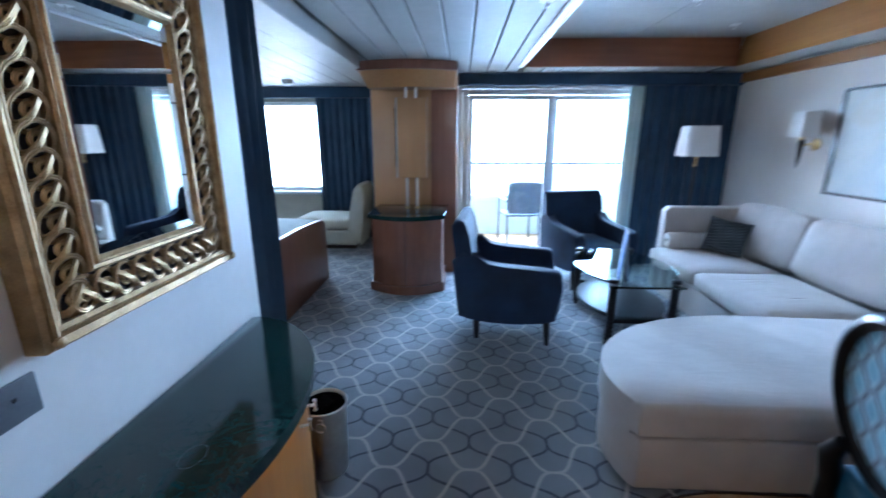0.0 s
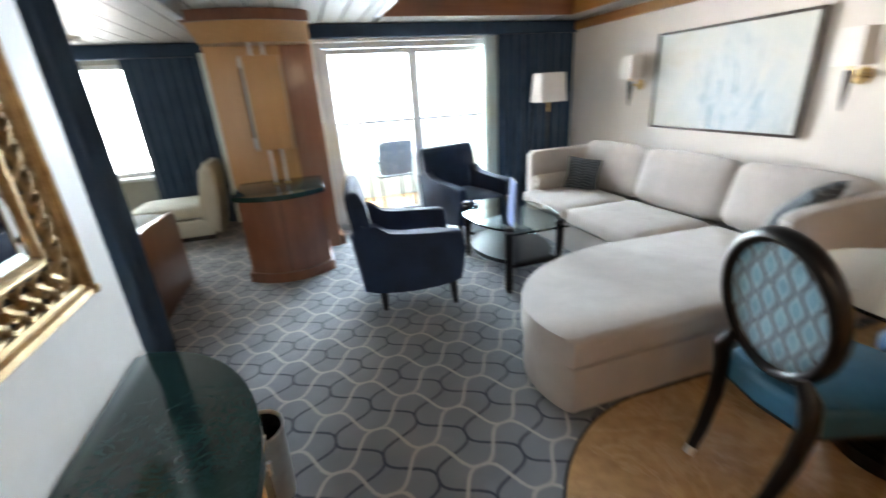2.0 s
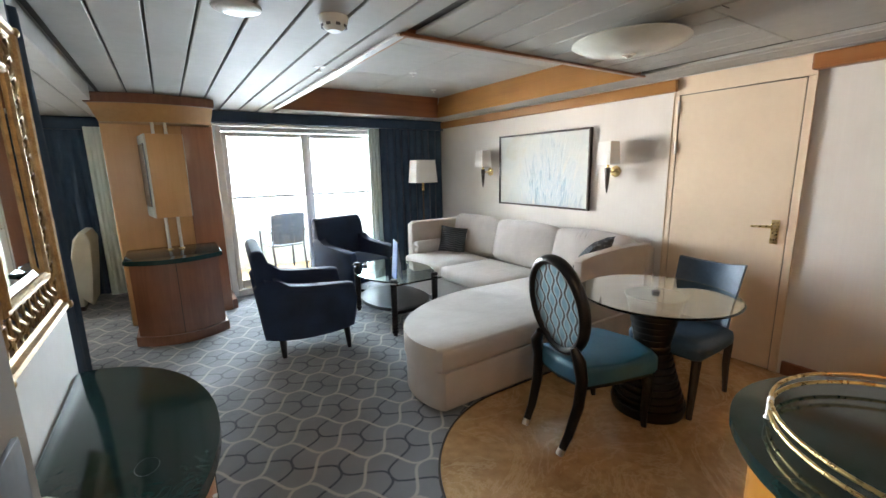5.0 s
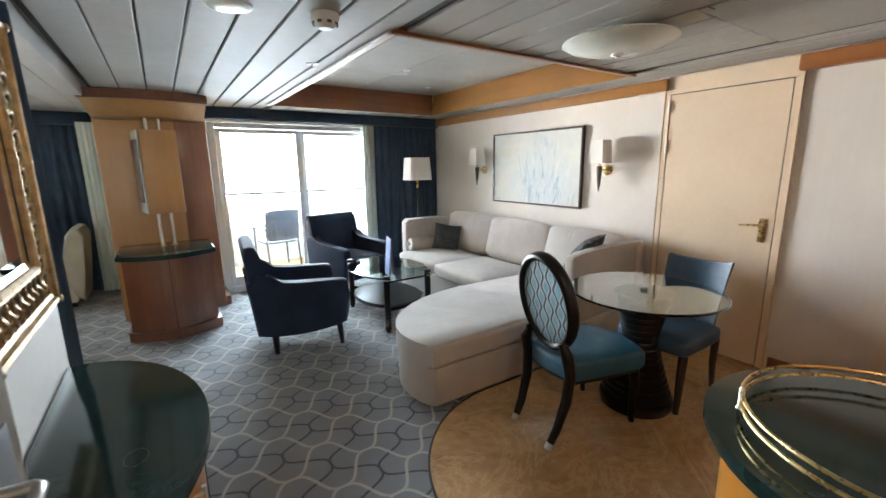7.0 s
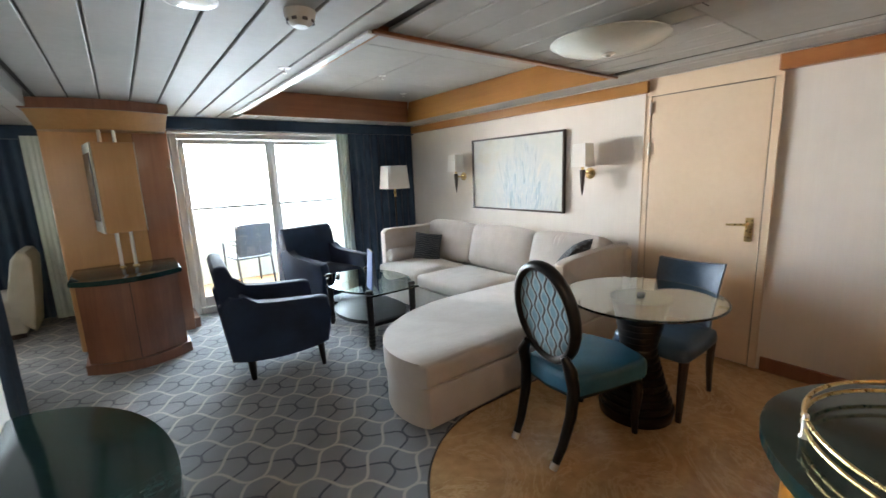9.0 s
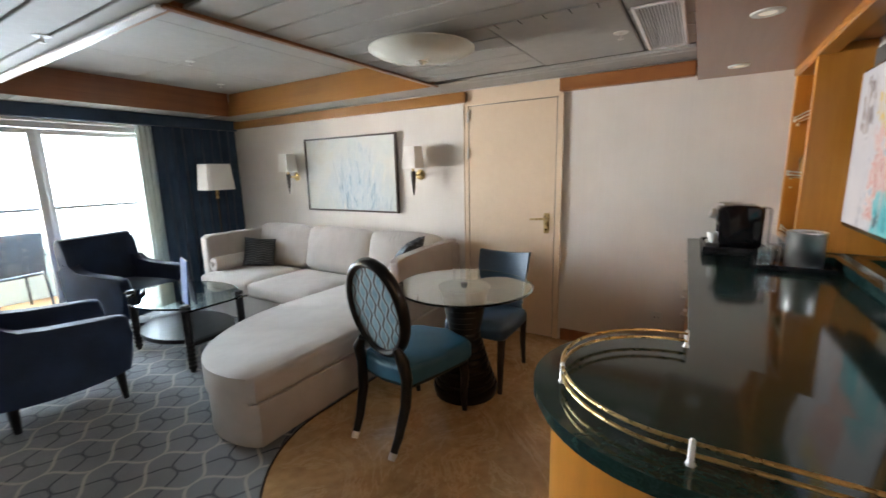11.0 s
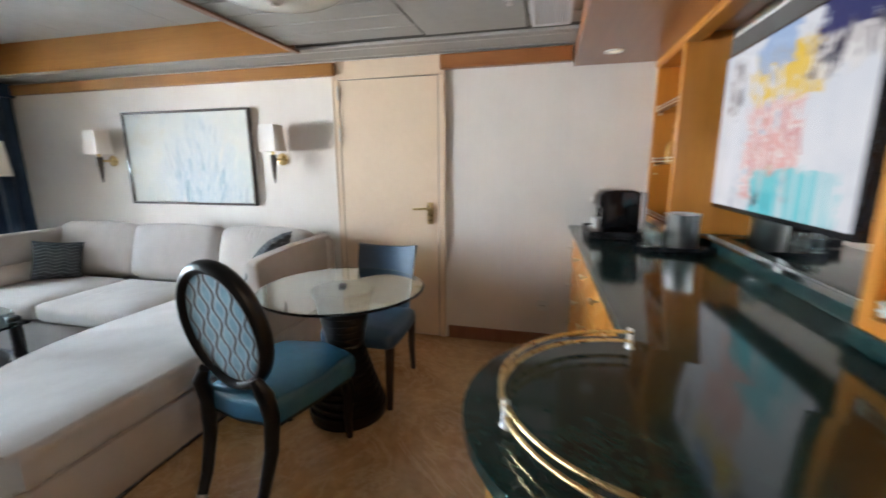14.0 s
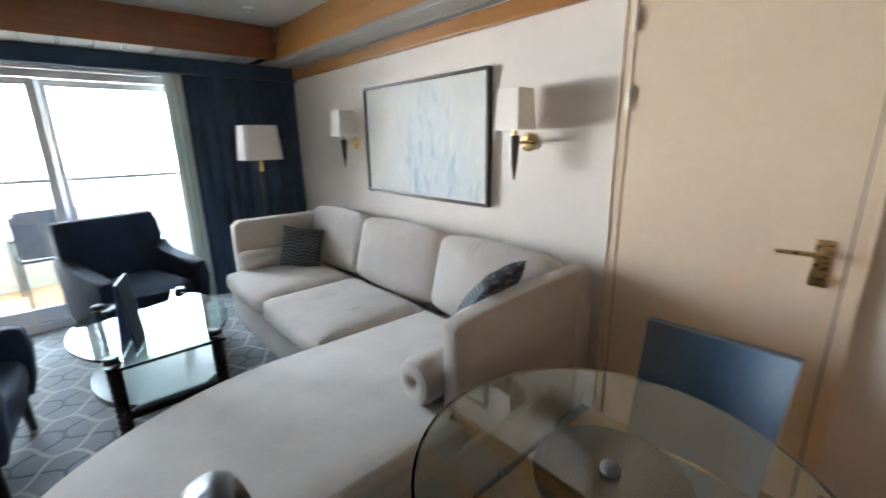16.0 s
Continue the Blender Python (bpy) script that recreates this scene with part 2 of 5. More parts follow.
def screen_picture():
    """A lit screen with a bright, crowded, many-coloured abstract picture."""
    n = Nodes("screen_picture", 0.15)
    x, y, z = n.xyz()
    up = n.m("DIVIDE", n.m("ADD", z, 0.318), 0.646)
    a = n.noise(6.0, n.scaled((1.5, 1, 1.0)), 4, 0.6, 1.8)
    b = n.noise(9.0, n.scaled((2.2, 1, 0.8)), 4, 0.6, 1.2)
    wob = n.m("MULTIPLY", n.m("SUBTRACT", a, 0.5), 0.5)

    def within(v, lo, hi, soft=0.02):
        """One where v lies between lo and hi, with torn edges."""
        v = n.m("ADD", v, n.m("MULTIPLY", wob, 0.6))
        rise = n.m("MINIMUM", 1.0, n.m("MAXIMUM", 0.0, n.m("DIVIDE", n.m("SUBTRACT", v, lo), soft)))
        fall = n.m("MINIMUM", 1.0, n.m("MAXIMUM", 0.0, n.m("DIVIDE", n.m("SUBTRACT", hi, v), soft)))
        return n.m("MULTIPLY", rise, fall)

    def patch(c, xs, ups, colour, share=1.0):
        return n.mix(n.m("MULTIPLY", n.m("MULTIPLY", within(x, *xs), within(up, *ups)), share), c, colour)

    paper = n.ramp(n.noise(2.5, detail=3), (0.35, (0.62, 0.68, 0.76)), (0.65, (0.78, 0.81, 0.85)))
    c = n.mix(n.ramp(b, (0.34, (0.7, 0.7, 0.7)), (0.38, (0, 0, 0))), paper, (0.36, 0.42, 0.50))
    scraps = n.ramp(a, (0.36, (0.20, 0.42, 0.66)), (0.43, (0.80, 0.80, 0.80)), (0.50, (0.78, 0.30, 0.26)), (0.55, (0.82, 0.80, 0.78)), (0.62, (0.62, 0.12, 0.13)), (0.70, (0.55, 0.60, 0.30)))
    c = patch(c, (-0.20, 0.22), (0.06, 0.64), scraps, 0.9)
    bands = n.noise(1.0, n.scaled((16, 1, 1.2)), 3, 0.5, 0.6)
    c = patch(c, (-0.42, 0.12), (-0.3, 0.26), (0.10, 0.62, 0.70), n.ramp(bands, (0.42, (0.08, 0.08, 0.08)), (0.56, (0.95, 0.95, 0.95))))
    c = patch(c, (-0.06, 0.10), (0.02, 0.14), (0.05, 0.05, 0.07), n.ramp(b, (0.48, (0, 0, 0)), (0.52, (1, 1, 1))))
    c = patch(c, (-0.26, 0.20), (0.62, 0.90), (0.80, 0.56, 0.07), n.ramp(b, (0.40, (0, 0, 0)), (0.46, (1, 1, 1))))
    c = patch(c, (-0.10, 0.16), (0.78, 1.3), (0.26, 0.44, 0.72), 0.8)
    c = patch(c, (-0.60, -0.20), (0.74, 1.3), (0.018, 0.028, 0.14))
    c = patch(c, (-0.60, -0.16), (0.66, 0.86), n.ramp(b, (0.46, (0.03, 0.03, 0.05)), (0.52, (0.75, 0.74, 0.72))), 0.8)
    c = patch(c, (0.24, 0.44), (0.62, 0.92), n.ramp(b, (0.44, (0.10, 0.10, 0.11)), (0.50, (0.72, 0.72, 0.74))), 0.8)
    c = patch(c, (-0.60, 0.60), (0.585, 0.595), (0.30, 0.34, 0.40), 0.7)
    n.set("Base Color", (0.01, 0.01, 0.01, 1))
    n.set("Emission Color", c), n.set("Emission Strength", 0.5)
    return n.mat


CARPET = carpet()
HONEY = wood("honey_wood", (0.35, 0.125, 0.016), (0.43, 0.162, 0.022), (0.50, 0.205, 0.033), coat=0.2)
HONEY_X = wood("honey_wood_lengthwise", (0.31, 0.105, 0.012), (0.37, 0.137, 0.018), (0.43, 0.172, 0.027), axis=0, coat=0.2)
# browner veneer, with the shelf end's weaker light put into its colour
OLIVE = wood("darkened_brown_veneer", (0.20, 0.088, 0.022), (0.25, 0.118, 0.032), (0.30, 0.15, 0.045), coat=0.2)
GOLDEN = wood("golden_veneer", (0.44, 0.175, 0.022), (0.56, 0.245, 0.036), (0.66, 0.315, 0.055), rough=0.28, coat=0.2, vary=0.22)
REDWOOD = wood("reddish_panel", (0.20, 0.078, 0.036), (0.26, 0.105, 0.05), (0.31, 0.135, 0.066), rough=0.35)
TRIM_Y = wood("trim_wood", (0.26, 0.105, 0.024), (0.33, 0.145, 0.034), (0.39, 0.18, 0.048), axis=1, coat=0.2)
# redder wood, its colour also darkened for the backlit north fascia
TRIM_X = wood("darkened_trim_wood_across", (0.17, 0.060, 0.024), (0.22, 0.083, 0.033), (0.27, 0.108, 0.044), axis=0, coat=0.2)
REDWOOD_Y = wood("reddish_trim", (0.22, 0.075, 0.022), (0.28, 0.10, 0.03), (0.33, 0.13, 0.042), axis=1, coat=0.2)
MAPLE = wood("maple_panel", (0.43, 0.225, 0.085), (0.48, 0.265, 0.105), (0.53, 0.305, 0.13), rough=0.35)
CHERRY = wood("cherry_wood", (0.13, 0.05, 0.026), (0.19, 0.078, 0.042), (0.25, 0.11, 0.06), rough=0.35)
BULKHEAD = wood("bulkhead_wood", (0.20, 0.078, 0.035), (0.26, 0.105, 0.05), (0.31, 0.13, 0.065), axis=0, rough=0.32)
EBONY = plain("ebony_lacquer", (0.003, 0.003, 0.003), (0.006, 0.005, 0.005), rough=0.30)
EBONY.node_tree.nodes["Principled BSDF"].inputs["Specular IOR Level"].default_value = 0.35
OUTDOOR = plain("blue_grey_metal", (0.045, 0.055, 0.075), (0.065, 0.078, 0.10), 12.0, 0.5)
DARKLEG = plain("dark_stained_wood", (0.018, 0.011, 0.008), (0.035, 0.02, 0.014), rough=0.35, coat=0.3)
GREEN = marble("green_marble", (0.011, 0.034, 0.031), (0.020, 0.052, 0.047), (0.005, 0.016, 0.015), 0.075, 4.0)
TAN_STONE = marble("tan_marble", (0.56, 0.36, 0.18), (0.60, 0.43, 0.25), (0.29, 0.160, 0.070), 0.11, 1.2)
WALL = panelled_wall()
WHITE_WALL = plain("white_wall_paint", (0.74, 0.72, 0.685), (0.80, 0.78, 0.745), 3.0, 0.55, bump=0.08, bscale=250)
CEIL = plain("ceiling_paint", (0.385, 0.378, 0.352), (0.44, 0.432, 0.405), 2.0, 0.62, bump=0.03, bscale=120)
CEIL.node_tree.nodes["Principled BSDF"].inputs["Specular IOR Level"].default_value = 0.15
GAP = plain("dark_joint", (0.07, 0.068, 0.06), (0.11, 0.105, 0.095), 10, 0.8)
DOOR = plain("door_laminate", (0.72, 0.565, 0.41), (0.77, 0.615, 0.455), 2.5, 0.42, bump=0.05, bscale=180)
WHITE_FRAME = plain("white_frame_paint", (0.68, 0.70, 0.71), (0.76, 0.77, 0.77), 4.0, 0.35)
HULL = plain("hull_paint", (0.55, 0.66, 0.68), (0.62, 0.72, 0.73), 3.0, 0.5)
TEAK = wood("teak_deck", (0.30, 0.16, 0.07), (0.38, 0.22, 0.10), (0.44, 0.27, 0.13), axis=0, rough=0.6, coat=0.0)
NAVY = cloth("navy_curtain_cloth", (0.014, 0.034, 0.066), (0.028, 0.060, 0.105), 260, 0.85, 0.2)
BLUE = cloth("navy_velvet", (0.005, 0.0135, 0.034), (0.010, 0.028, 0.070), 500, 0.85, 0.03, 0.2)
SOFA = cloth("sofa_cloth", (0.42, 0.380, 0.345), (0.51, 0.466, 0.428), 520, 0.92, 0.2, 0.3)


def creased_cloth():
    """The sofa's cloth with a few pressed-in creases, seat and back."""
    n = Nodes("creased_sofa_cloth", 0.92)
    x, y, z = n.xyz()
    big, small = n.noise(5.0, detail=5), n.noise(520.0, detail=2)
    f = n.m("ADD", n.m("MULTIPLY", big, 0.6), n.m("MULTIPLY", small, 0.4))
    n.set("Base Color", n.ramp(f, (0.36, (0.42, 0.380, 0.345)), (0.64, (0.51, 0.466, 0.428))))
    n.set("Sheen Weight", 0.2)
    wander = n.m("MULTIPLY", n.m("SUBTRACT", n.noise(9.0), 0.5), 0.03)

    def crease(along, across, mid, half, place, wide):
        d = n.m("ABSOLUTE", n.m("SUBTRACT", n.m("ADD", across, wander), place))
        reach = n.m("DIVIDE", n.m("ABSOLUTE", n.m("SUBTRACT", along, mid)), half)
        fade = n.m("MAXIMUM", 0.0, n.m("SUBTRACT", 1.0, n.m("MULTIPLY", reach, reach)))
        return n.m("MULTIPLY", fade, n.m("MAXIMUM", 0.0, n.m("SUBTRACT", 1.0, n.m("DIVIDE", d, wide))))

    marks = [crease(x, y, 2.42, 0.17, 3.33, 0.012), crease(x, y, 2.44, 0.14, 3.27, 0.010), crease(x, y, 2.47, 0.07, 2.95, 0.010),
             crease(z, y, 0.85, 0.06, 2.39, 0.010), crease(z, y, 0.84, 0.07, 2.34, 0.008), crease(z, y, 0.86, 0.05, 2.29, 0.009)]
    total = marks[0]
    for k in marks[1:]:
        total = n.m("ADD", total, k)
    folds = n.noise(5.0, n.scaled((1.0, 3.0, 1.5)), 2, 0.4, 1.5)
    n.bump(n.m("SUBTRACT", n.m("ADD", n.m("MULTIPLY", small, 0.12), n.m("MULTIPLY", folds, 0.8)), n.m("MULTIPLY", total, 3.0)), 0.8, 0.004)
    return n.mat


CREASED = creased_cloth()
CREAM = cloth("cream_upholstery", (0.43, 0.43, 0.36), (0.52, 0.52, 0.44), 500, 0.85, 0.15)
LINEN = cloth("lampshade_linen", (0.79, 0.765, 0.72), (0.85, 0.825, 0.785), 380, 0.85, 0.1, 0.15)
SHEER = cloth("sheer_cloth", (0.58, 0.70, 0.66), (0.70, 0.79, 0.75), 300, 0.9, 0.1)
BEDDING = cloth("bed_cover", (0.52, 0.62, 0.66), (0.64, 0.72, 0.74), 240, 0.9, 0.1)
TEAL = plain("teal_leather", (0.008, 0.062, 0.108), (0.014, 0.095, 0.150), 8.0, 0.42, bump=0.25, bscale=320)
SLATE = plain("slate_blue_leather", (0.022, 0.052, 0.092), (0.036, 0.078, 0.130), 8.0, 0.42, bump=0.25, bscale=320)
WAVY = wavy_fabric()
PILLOW = pillow_fabric()
GOLD = plain("gilded_wood", (0.28, 0.17, 0.068), (0.54, 0.36, 0.165), 26.0, 0.45, 0.6, 0.3, 120)
BRASS = plain("polished_brass", (0.58, 0.41, 0.18), (0.68, 0.50, 0.25), 20.0, 0.28, 1.0)
CHROME = plain("brushed_steel", (0.60, 0.58, 0.54), (0.70, 0.68, 0.64), 25.0, 0.36, 1.0)
BLACK = plain("black_plastic", (0.008, 0.008, 0.009), (0.018, 0.018, 0.02), 12.0, 0.25)
GLOSS_BLACK = plain("glossy_black_plastic", (0.005, 0.005, 0.006), (0.010, 0.010, 0.011), 12.0, 0.10, rvar=0.04)
SMOKED = glass("smoked_clear_plastic", (0.75, 0.76, 0.78), 0.08)
GREY = plain("grey_plastic", (0.09, 0.09, 0.095), (0.13, 0.13, 0.135), 12.0, 0.45)
CHARCOAL = cloth("dark_reflection_grey", (0.050, 0.046, 0.042), (0.075, 0.070, 0.064), 300, 0.8, 0.1)
WHITE_PLASTIC = plain("white_plastic", (0.62, 0.62, 0.58), (0.70, 0.70, 0.66), 12.0, 0.35)
GLASS = glass("clear_glass", (0.97, 1.0, 0.99))
GREEN_GLASS = glass("greenish_table_glass", (0.80, 0.93, 0.89), ior=1.62)
STEEL = plain("polished_steel", (0.82, 0.81, 0.79), (0.90, 0.89, 0.87), 25.0, 0.32, 1.0, rvar=0.05)
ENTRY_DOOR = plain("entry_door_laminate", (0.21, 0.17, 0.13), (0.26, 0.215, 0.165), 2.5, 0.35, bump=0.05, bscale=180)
WARM_LENS = glow("downlight_lens", (0.9, 0.84, 0.72), 0.25)
# sunlit haze over the water is put in as the material's own glow
SEA = glow("glowing_water_haze", (0.86, 0.92, 0.96), 1.1)
FROST = plain("opal_glass", (0.62, 0.66, 0.60), (0.72, 0.75, 0.69), 5.0, 0.22, coat=0.4)
MIRROR = plain("mirror_silver", (0.84, 0.86, 0.86), (0.86, 0.88, 0.88), 3.0, 0.015, 1.0, rvar=0.0)
PAINTING = painting()
SCREEN = screen_picture()
BRIGHT_BLUE = cloth("bright_blue_cloth", (0.02, 0.065, 0.22), (0.035, 0.10, 0.30), 300, 0.85, 0.1)


# ---- shaping ----
def thing(name, m, label, category, group="", kind=""):
    ob = new(name)
    ob.matrix_world = m
    return tagged(ob, label, category, group, kind)


def mesh_object(name, bm, material, smooth=False):
    bmesh.ops.recalc_face_normals(bm, faces=bm.faces)
    me = bpy.data.meshes.new(name)
    bm.to_mesh(me)
    bm.free()
    me.materials.append(material)
    if smooth:
        me.shade_smooth()
        me.set_sharp_from_angle(angle=radians(38))
    return new(name, me)


def part(name, bm, material, parent, label="", smooth=True):
    ob = mesh_object(name, bm, material, smooth)
    ob.parent = parent
    return tagged(ob, label)


def setting(name, bm, material, label, category, smooth=False):
    return tagged(mesh_object(name, bm, material, smooth), label, category, kind="structure")


def box(x0, x1, y0, y1, z0, z1, bevel=0.0, seg=2, bm=None):
    own = bmesh.new()
    bmesh.ops.create_cube(own, size=1.0, matrix=Matrix.Translation(((x0 + x1) / 2, (y0 + y1) / 2, (z0 + z1) / 2)) @ Matrix.Diagonal((x1 - x0, y1 - y0, z1 - z0, 1)))
    if bevel:
        bmesh.ops.bevel(own, geom=own.edges[:], offset=bevel, segments=seg, profile=0.5, affect="EDGES", clamp_overlap=True)
    return joined(bm, own)


def joined(bm, own):
    if bm is None:
        return own
    me = bpy.data.meshes.new("joint")
    own.to_mesh(me)
    own.free()
    bm.from_mesh(me)
    bpy.data.meshes.remove(me)
    return bm


def prism(outline, z0, z1, bevel=0.0, seg=2, bm=None, rim_only=False):
    own = bmesh.new()
    low = [own.verts.new((x, y, z0)) for x, y in outline]
    high = [own.verts.new((x, y, z1)) for x, y in outline]
    n = len(outline)
    top, bottom = own.faces.new(high), own.faces.new(low[::-1])
    for k in range(n):
        own.faces.new((low[k], low[(k + 1) % n], high[(k + 1) % n], high[k]))
    if bevel:
        edges = set(top.edges) | set(bottom.edges)
        if rim_only:
            edges = set(top.edges)
        bmesh.ops.bevel(own, geom=list(edges), offset=bevel, segments=seg, profile=0.5, affect="EDGES", clamp_overlap=True)
    return joined(bm, own)


def lathe(profile, steps=28, bm=None, cx=0.0, cy=0.0, squash=1.0):
    """Turned round the upright axis from (radius, height) pairs."""
    own = bmesh.new()
    rings = []
    for r, z in profile:
        if r < 1e-5:
            rings.append([own.verts.new((cx, cy, z))])
        else:
            rings.append([own.verts.new((cx + r * math.cos(2 * math.pi * k / steps), cy + squash * r * math.sin(2 * math.pi * k / steps), z)) for k in range(steps)])
    for a, b in zip(rings, rings[1:]):
        for k in range(steps):
            j = (k + 1) % steps
            if len(a) == 1 and len(b) > 1:
                own.faces.new((a[0], b[j], b[k]))
            elif len(b) == 1 and len(a) > 1:
                own.faces.new((a[k], a[j], b[0]))
            elif len(a) > 1:
                own.faces.new((a[k], a[j], b[j], b[k]))
    return joined(bm, own)


def tube(points, radii, sides=8, closed=False, bm=None, flat=1.0):
    """A round bar along points; radii is one radius or one for each point."""
    own = bmesh.new()
    pts = [Vector(p) for p in points]
    n = len(pts)
    rr = [radii] * n if isinstance(radii, (int, float)) else radii
    rings, up = [], None
    for k, p in enumerate(pts):
        a = pts[(k - 1) % n] if closed or k else p
        b = pts[(k + 1) % n] if closed or k < n - 1 else p
        d = (b - a).normalized()
        if up is None:
            up = Vector((0, 0, 1)) if abs(d.z) < 0.9 else Vector((1, 0, 0))
        side = d.cross(up).normalized()
        up = side.cross(d).normalized()
        rings.append([own.verts.new(p + rr[k] * (math.cos(2 * math.pi * j / sides) * side + flat * math.sin(2 * math.pi * j / sides) * up)) for j in range(sides)])
    for k in range(n if closed else n - 1):
        a, b = rings[k], rings[(k + 1) % n]
        for j in range(sides):
            own.faces.new((a[j], a[(j + 1) % sides], b[(j + 1) % sides], b[j]))
    if not closed:
        own.faces.new(rings[0][::-1]), own.faces.new(rings[-1])
    return joined(bm, own)


def cushion(x0, x1, y0, y1, z0, z1, puff=0.02, edge=0.045, n=10, bm=None, sag=0.0):
    """A soft block: rounded edges and swollen faces."""
    own = bmesh.new()
    bmesh.ops.create_cube(own, size=2.0)
    bmesh.ops.subdivide_edges(own, edges=own.edges[:], cuts=n, use_grid_fill=True)
    h = Vector(((x1 - x0) / 2, (y1 - y0) / 2, (z1 - z0) / 2))
    mid = Vector(((x0 + x1) / 2, (y0 + y1) / 2, (z0 + z1) / 2))
    for v in own.verts:
        c = v.co.copy()
        inner = Vector([max(h[i] - edge, 0.001) for i in range(3)])
        p = Vector([c[i] * h[i] for i in range(3)])
        core = Vector([max(-inner[i], min(inner[i], p[i])) for i in range(3)])
        off = p - core
        if off.length > 1e-6:
            off = off.normalized() * min(edge, max(abs(o) for o in off))
        q = core + off
        for i in range(3):
            others = [j for j in range(3) if j != i]
            w = (1 - c[others[0]] ** 2) * (1 - c[others[1]] ** 2)
            q[i] += puff * c[i] * max(w, 0) if abs(c[i]) > 0.999 else 0
        q.z -= sag * (1 - c.x ** 2) * (1 - c.y ** 2) if c.z > 0.999 else 0
        v.co = mid + q
    return joined(bm, own)


def arc(cx, cy, r, a0, a1, n, ry=None):
    return [(cx + r * math.cos(radians(a0 + (a1 - a0) * k / n)), cy + (ry or r) * math.sin(radians(a0 + (a1 - a0) * k / n))) for k in range(n + 1)]


def loft(low, high, z0, z1):
    """A solid between two plans with as many corners each."""
    own = bmesh.new()
    a = [own.verts.new((x, y, z0)) for x, y in low]
    b = [own.verts.new((x, y, z1)) for x, y in high]
    for k in range(len(a)):
        j = (k + 1) % len(a)
        own.faces.new((a[k], a[j], b[j], b[k]))
    own.faces.new(a[::-1]), own.faces.new(b)
    return own


def moved(bm, m):
    bm.transform(m)
    return bm


# ---- the large structure ----
setting("floor", box(-4.6, 3.32, -2.6, 6.75, -0.10, 0.0), CARPET, "grey carpet with a wavy cream and navy lattice", "carpet")
stone_edge = arc(1.38, 0.96, 0.81, 180, 90, 26)
setting("floor_marble", prism([(0.57, -0.9), *stone_edge, (3.22, 1.74), (3.22, -0.9)], 0.0, 0.006), TAN_STONE, "polished tan marble floor with a rounded edge", "floor")
setting("trim_marble_edge", tube([(0.57, -0.85, 0.004), *[(x, y, 0.004) for x, y in stone_edge], (3.2, 1.742, 0.004)], 0.007, 6), DARKLEG, "thin dark metal edge strip round the marble", "edge strip", True)

setting("wall_east", box(3.22, 3.32, -0.95, 5.40, 0, 2.6), WALL, "pale grey woven wall covering", "wall")
# facade with the balcony door opening
setting("wall_north", box(2.34, 3.22, 5.28, 5.40, 0, 2.6, bm=box(0.175, 2.34, 5.28, 5.40, 2.02, 2.6, bm=box(0.175, 0.225, 5.28, 5.40, 0, 2.02))), WHITE_WALL, "white painted outer wall round the balcony door", "wall")
# bedroom facade with the window opening
WX0, WX1, WZ0, WZ1 = -3.05, -1.79, 0.70, 1.98
bm = box(-4.6, WX0, 6.55, 6.75, 0, 2.6)
box(WX1, -0.73, 6.55, 6.75, 0, 2.6, bm=bm), box(WX0, WX1, 6.55, 6.75, 0, WZ0, bm=bm), box(WX0, WX1, 6.55, 6.75, WZ1, 2.6, bm=bm)
setting("wall_bedroom_north", bm, CREAM, "cream bedroom wall round a window", "wall")
setting("wall_bedroom_west", box(-4.7, -4.6, -2.6, 6.75, 0, 2.6), WALL, "pale grey bedroom wall", "wall")
setting("wall_west", box(-0.78, -0.68, -2.6, 1.97, 0, 2.6), WHITE_WALL, "white painted wall", "wall")
setting("wall_bedroom_south", box(-4.6, -0.78, 1.3, 1.4, 0, 2.6), WALL, "pale grey bedroom wall", "wall")
setting("wall_south", box(0.36, 3.32, -0.95, -0.80, 0, 2.6), WHITE_WALL, "white wall behind the bar", "wall")
setting("wall_entry_side", box(0.36, 0.46, -2.6, -0.95, 0, 2.6), WHITE_WALL, "white entry wall", "wall")
setting("wall_entry_end", box(-0.78, 0.46, -2.7, -2.6, 0, 2.6), WHITE_WALL, "white wall at the end of the entry", "wall")

# ceiling of long painted panels with open joints, a coffer cut out of it
CX0, CX1, CY0, CY1, CZ = 0.81, 2.86, 1.81, 4.70, 2.165
HX0, HX1, HY0, HY1 = 1.815, 2.755, 0.22, 0.83
bm = box(-0.70, 3.22, -2.6, 5.28, CZ + 0.30, CZ + 0.40)
x = -0.66
while x < 3.2:
    a, b = x + 0.006, min(x + 0.184, 3.21)
    spans = [(-2.58, 5.27)]
    if b > CX0 and a < CX1:
        spans = [(-2.58, CY0 - 0.012), (CY1 + 0.012, 5.27)]
        if a < CX0:
            spans = [(-2.58, 5.27)]
            b = min(b, CX0 - 0.012)
        elif b > CX1:
            spans = [(-2.58, 5.27)]
            a = max(a, CX1 + 0.012)
    if b > HX0 and a < HX1:
        y0, y1 = spans[0]
        spans = [(y0, HY0 - 0.01), (HY1 + 0.01, y1), *spans[1:]]
    for y0, y1 in spans:
        if b - a > 0.01:
            box(a, b, y0, y1, CZ, CZ + 0.02, 0.004, 1, bm=bm)
    x += 0.190
box(HX0, HX1, HY0, HY1, CZ - 0.004, CZ + 0.02, 0.003, 1, bm=bm)
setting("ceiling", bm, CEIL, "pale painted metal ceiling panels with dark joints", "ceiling")
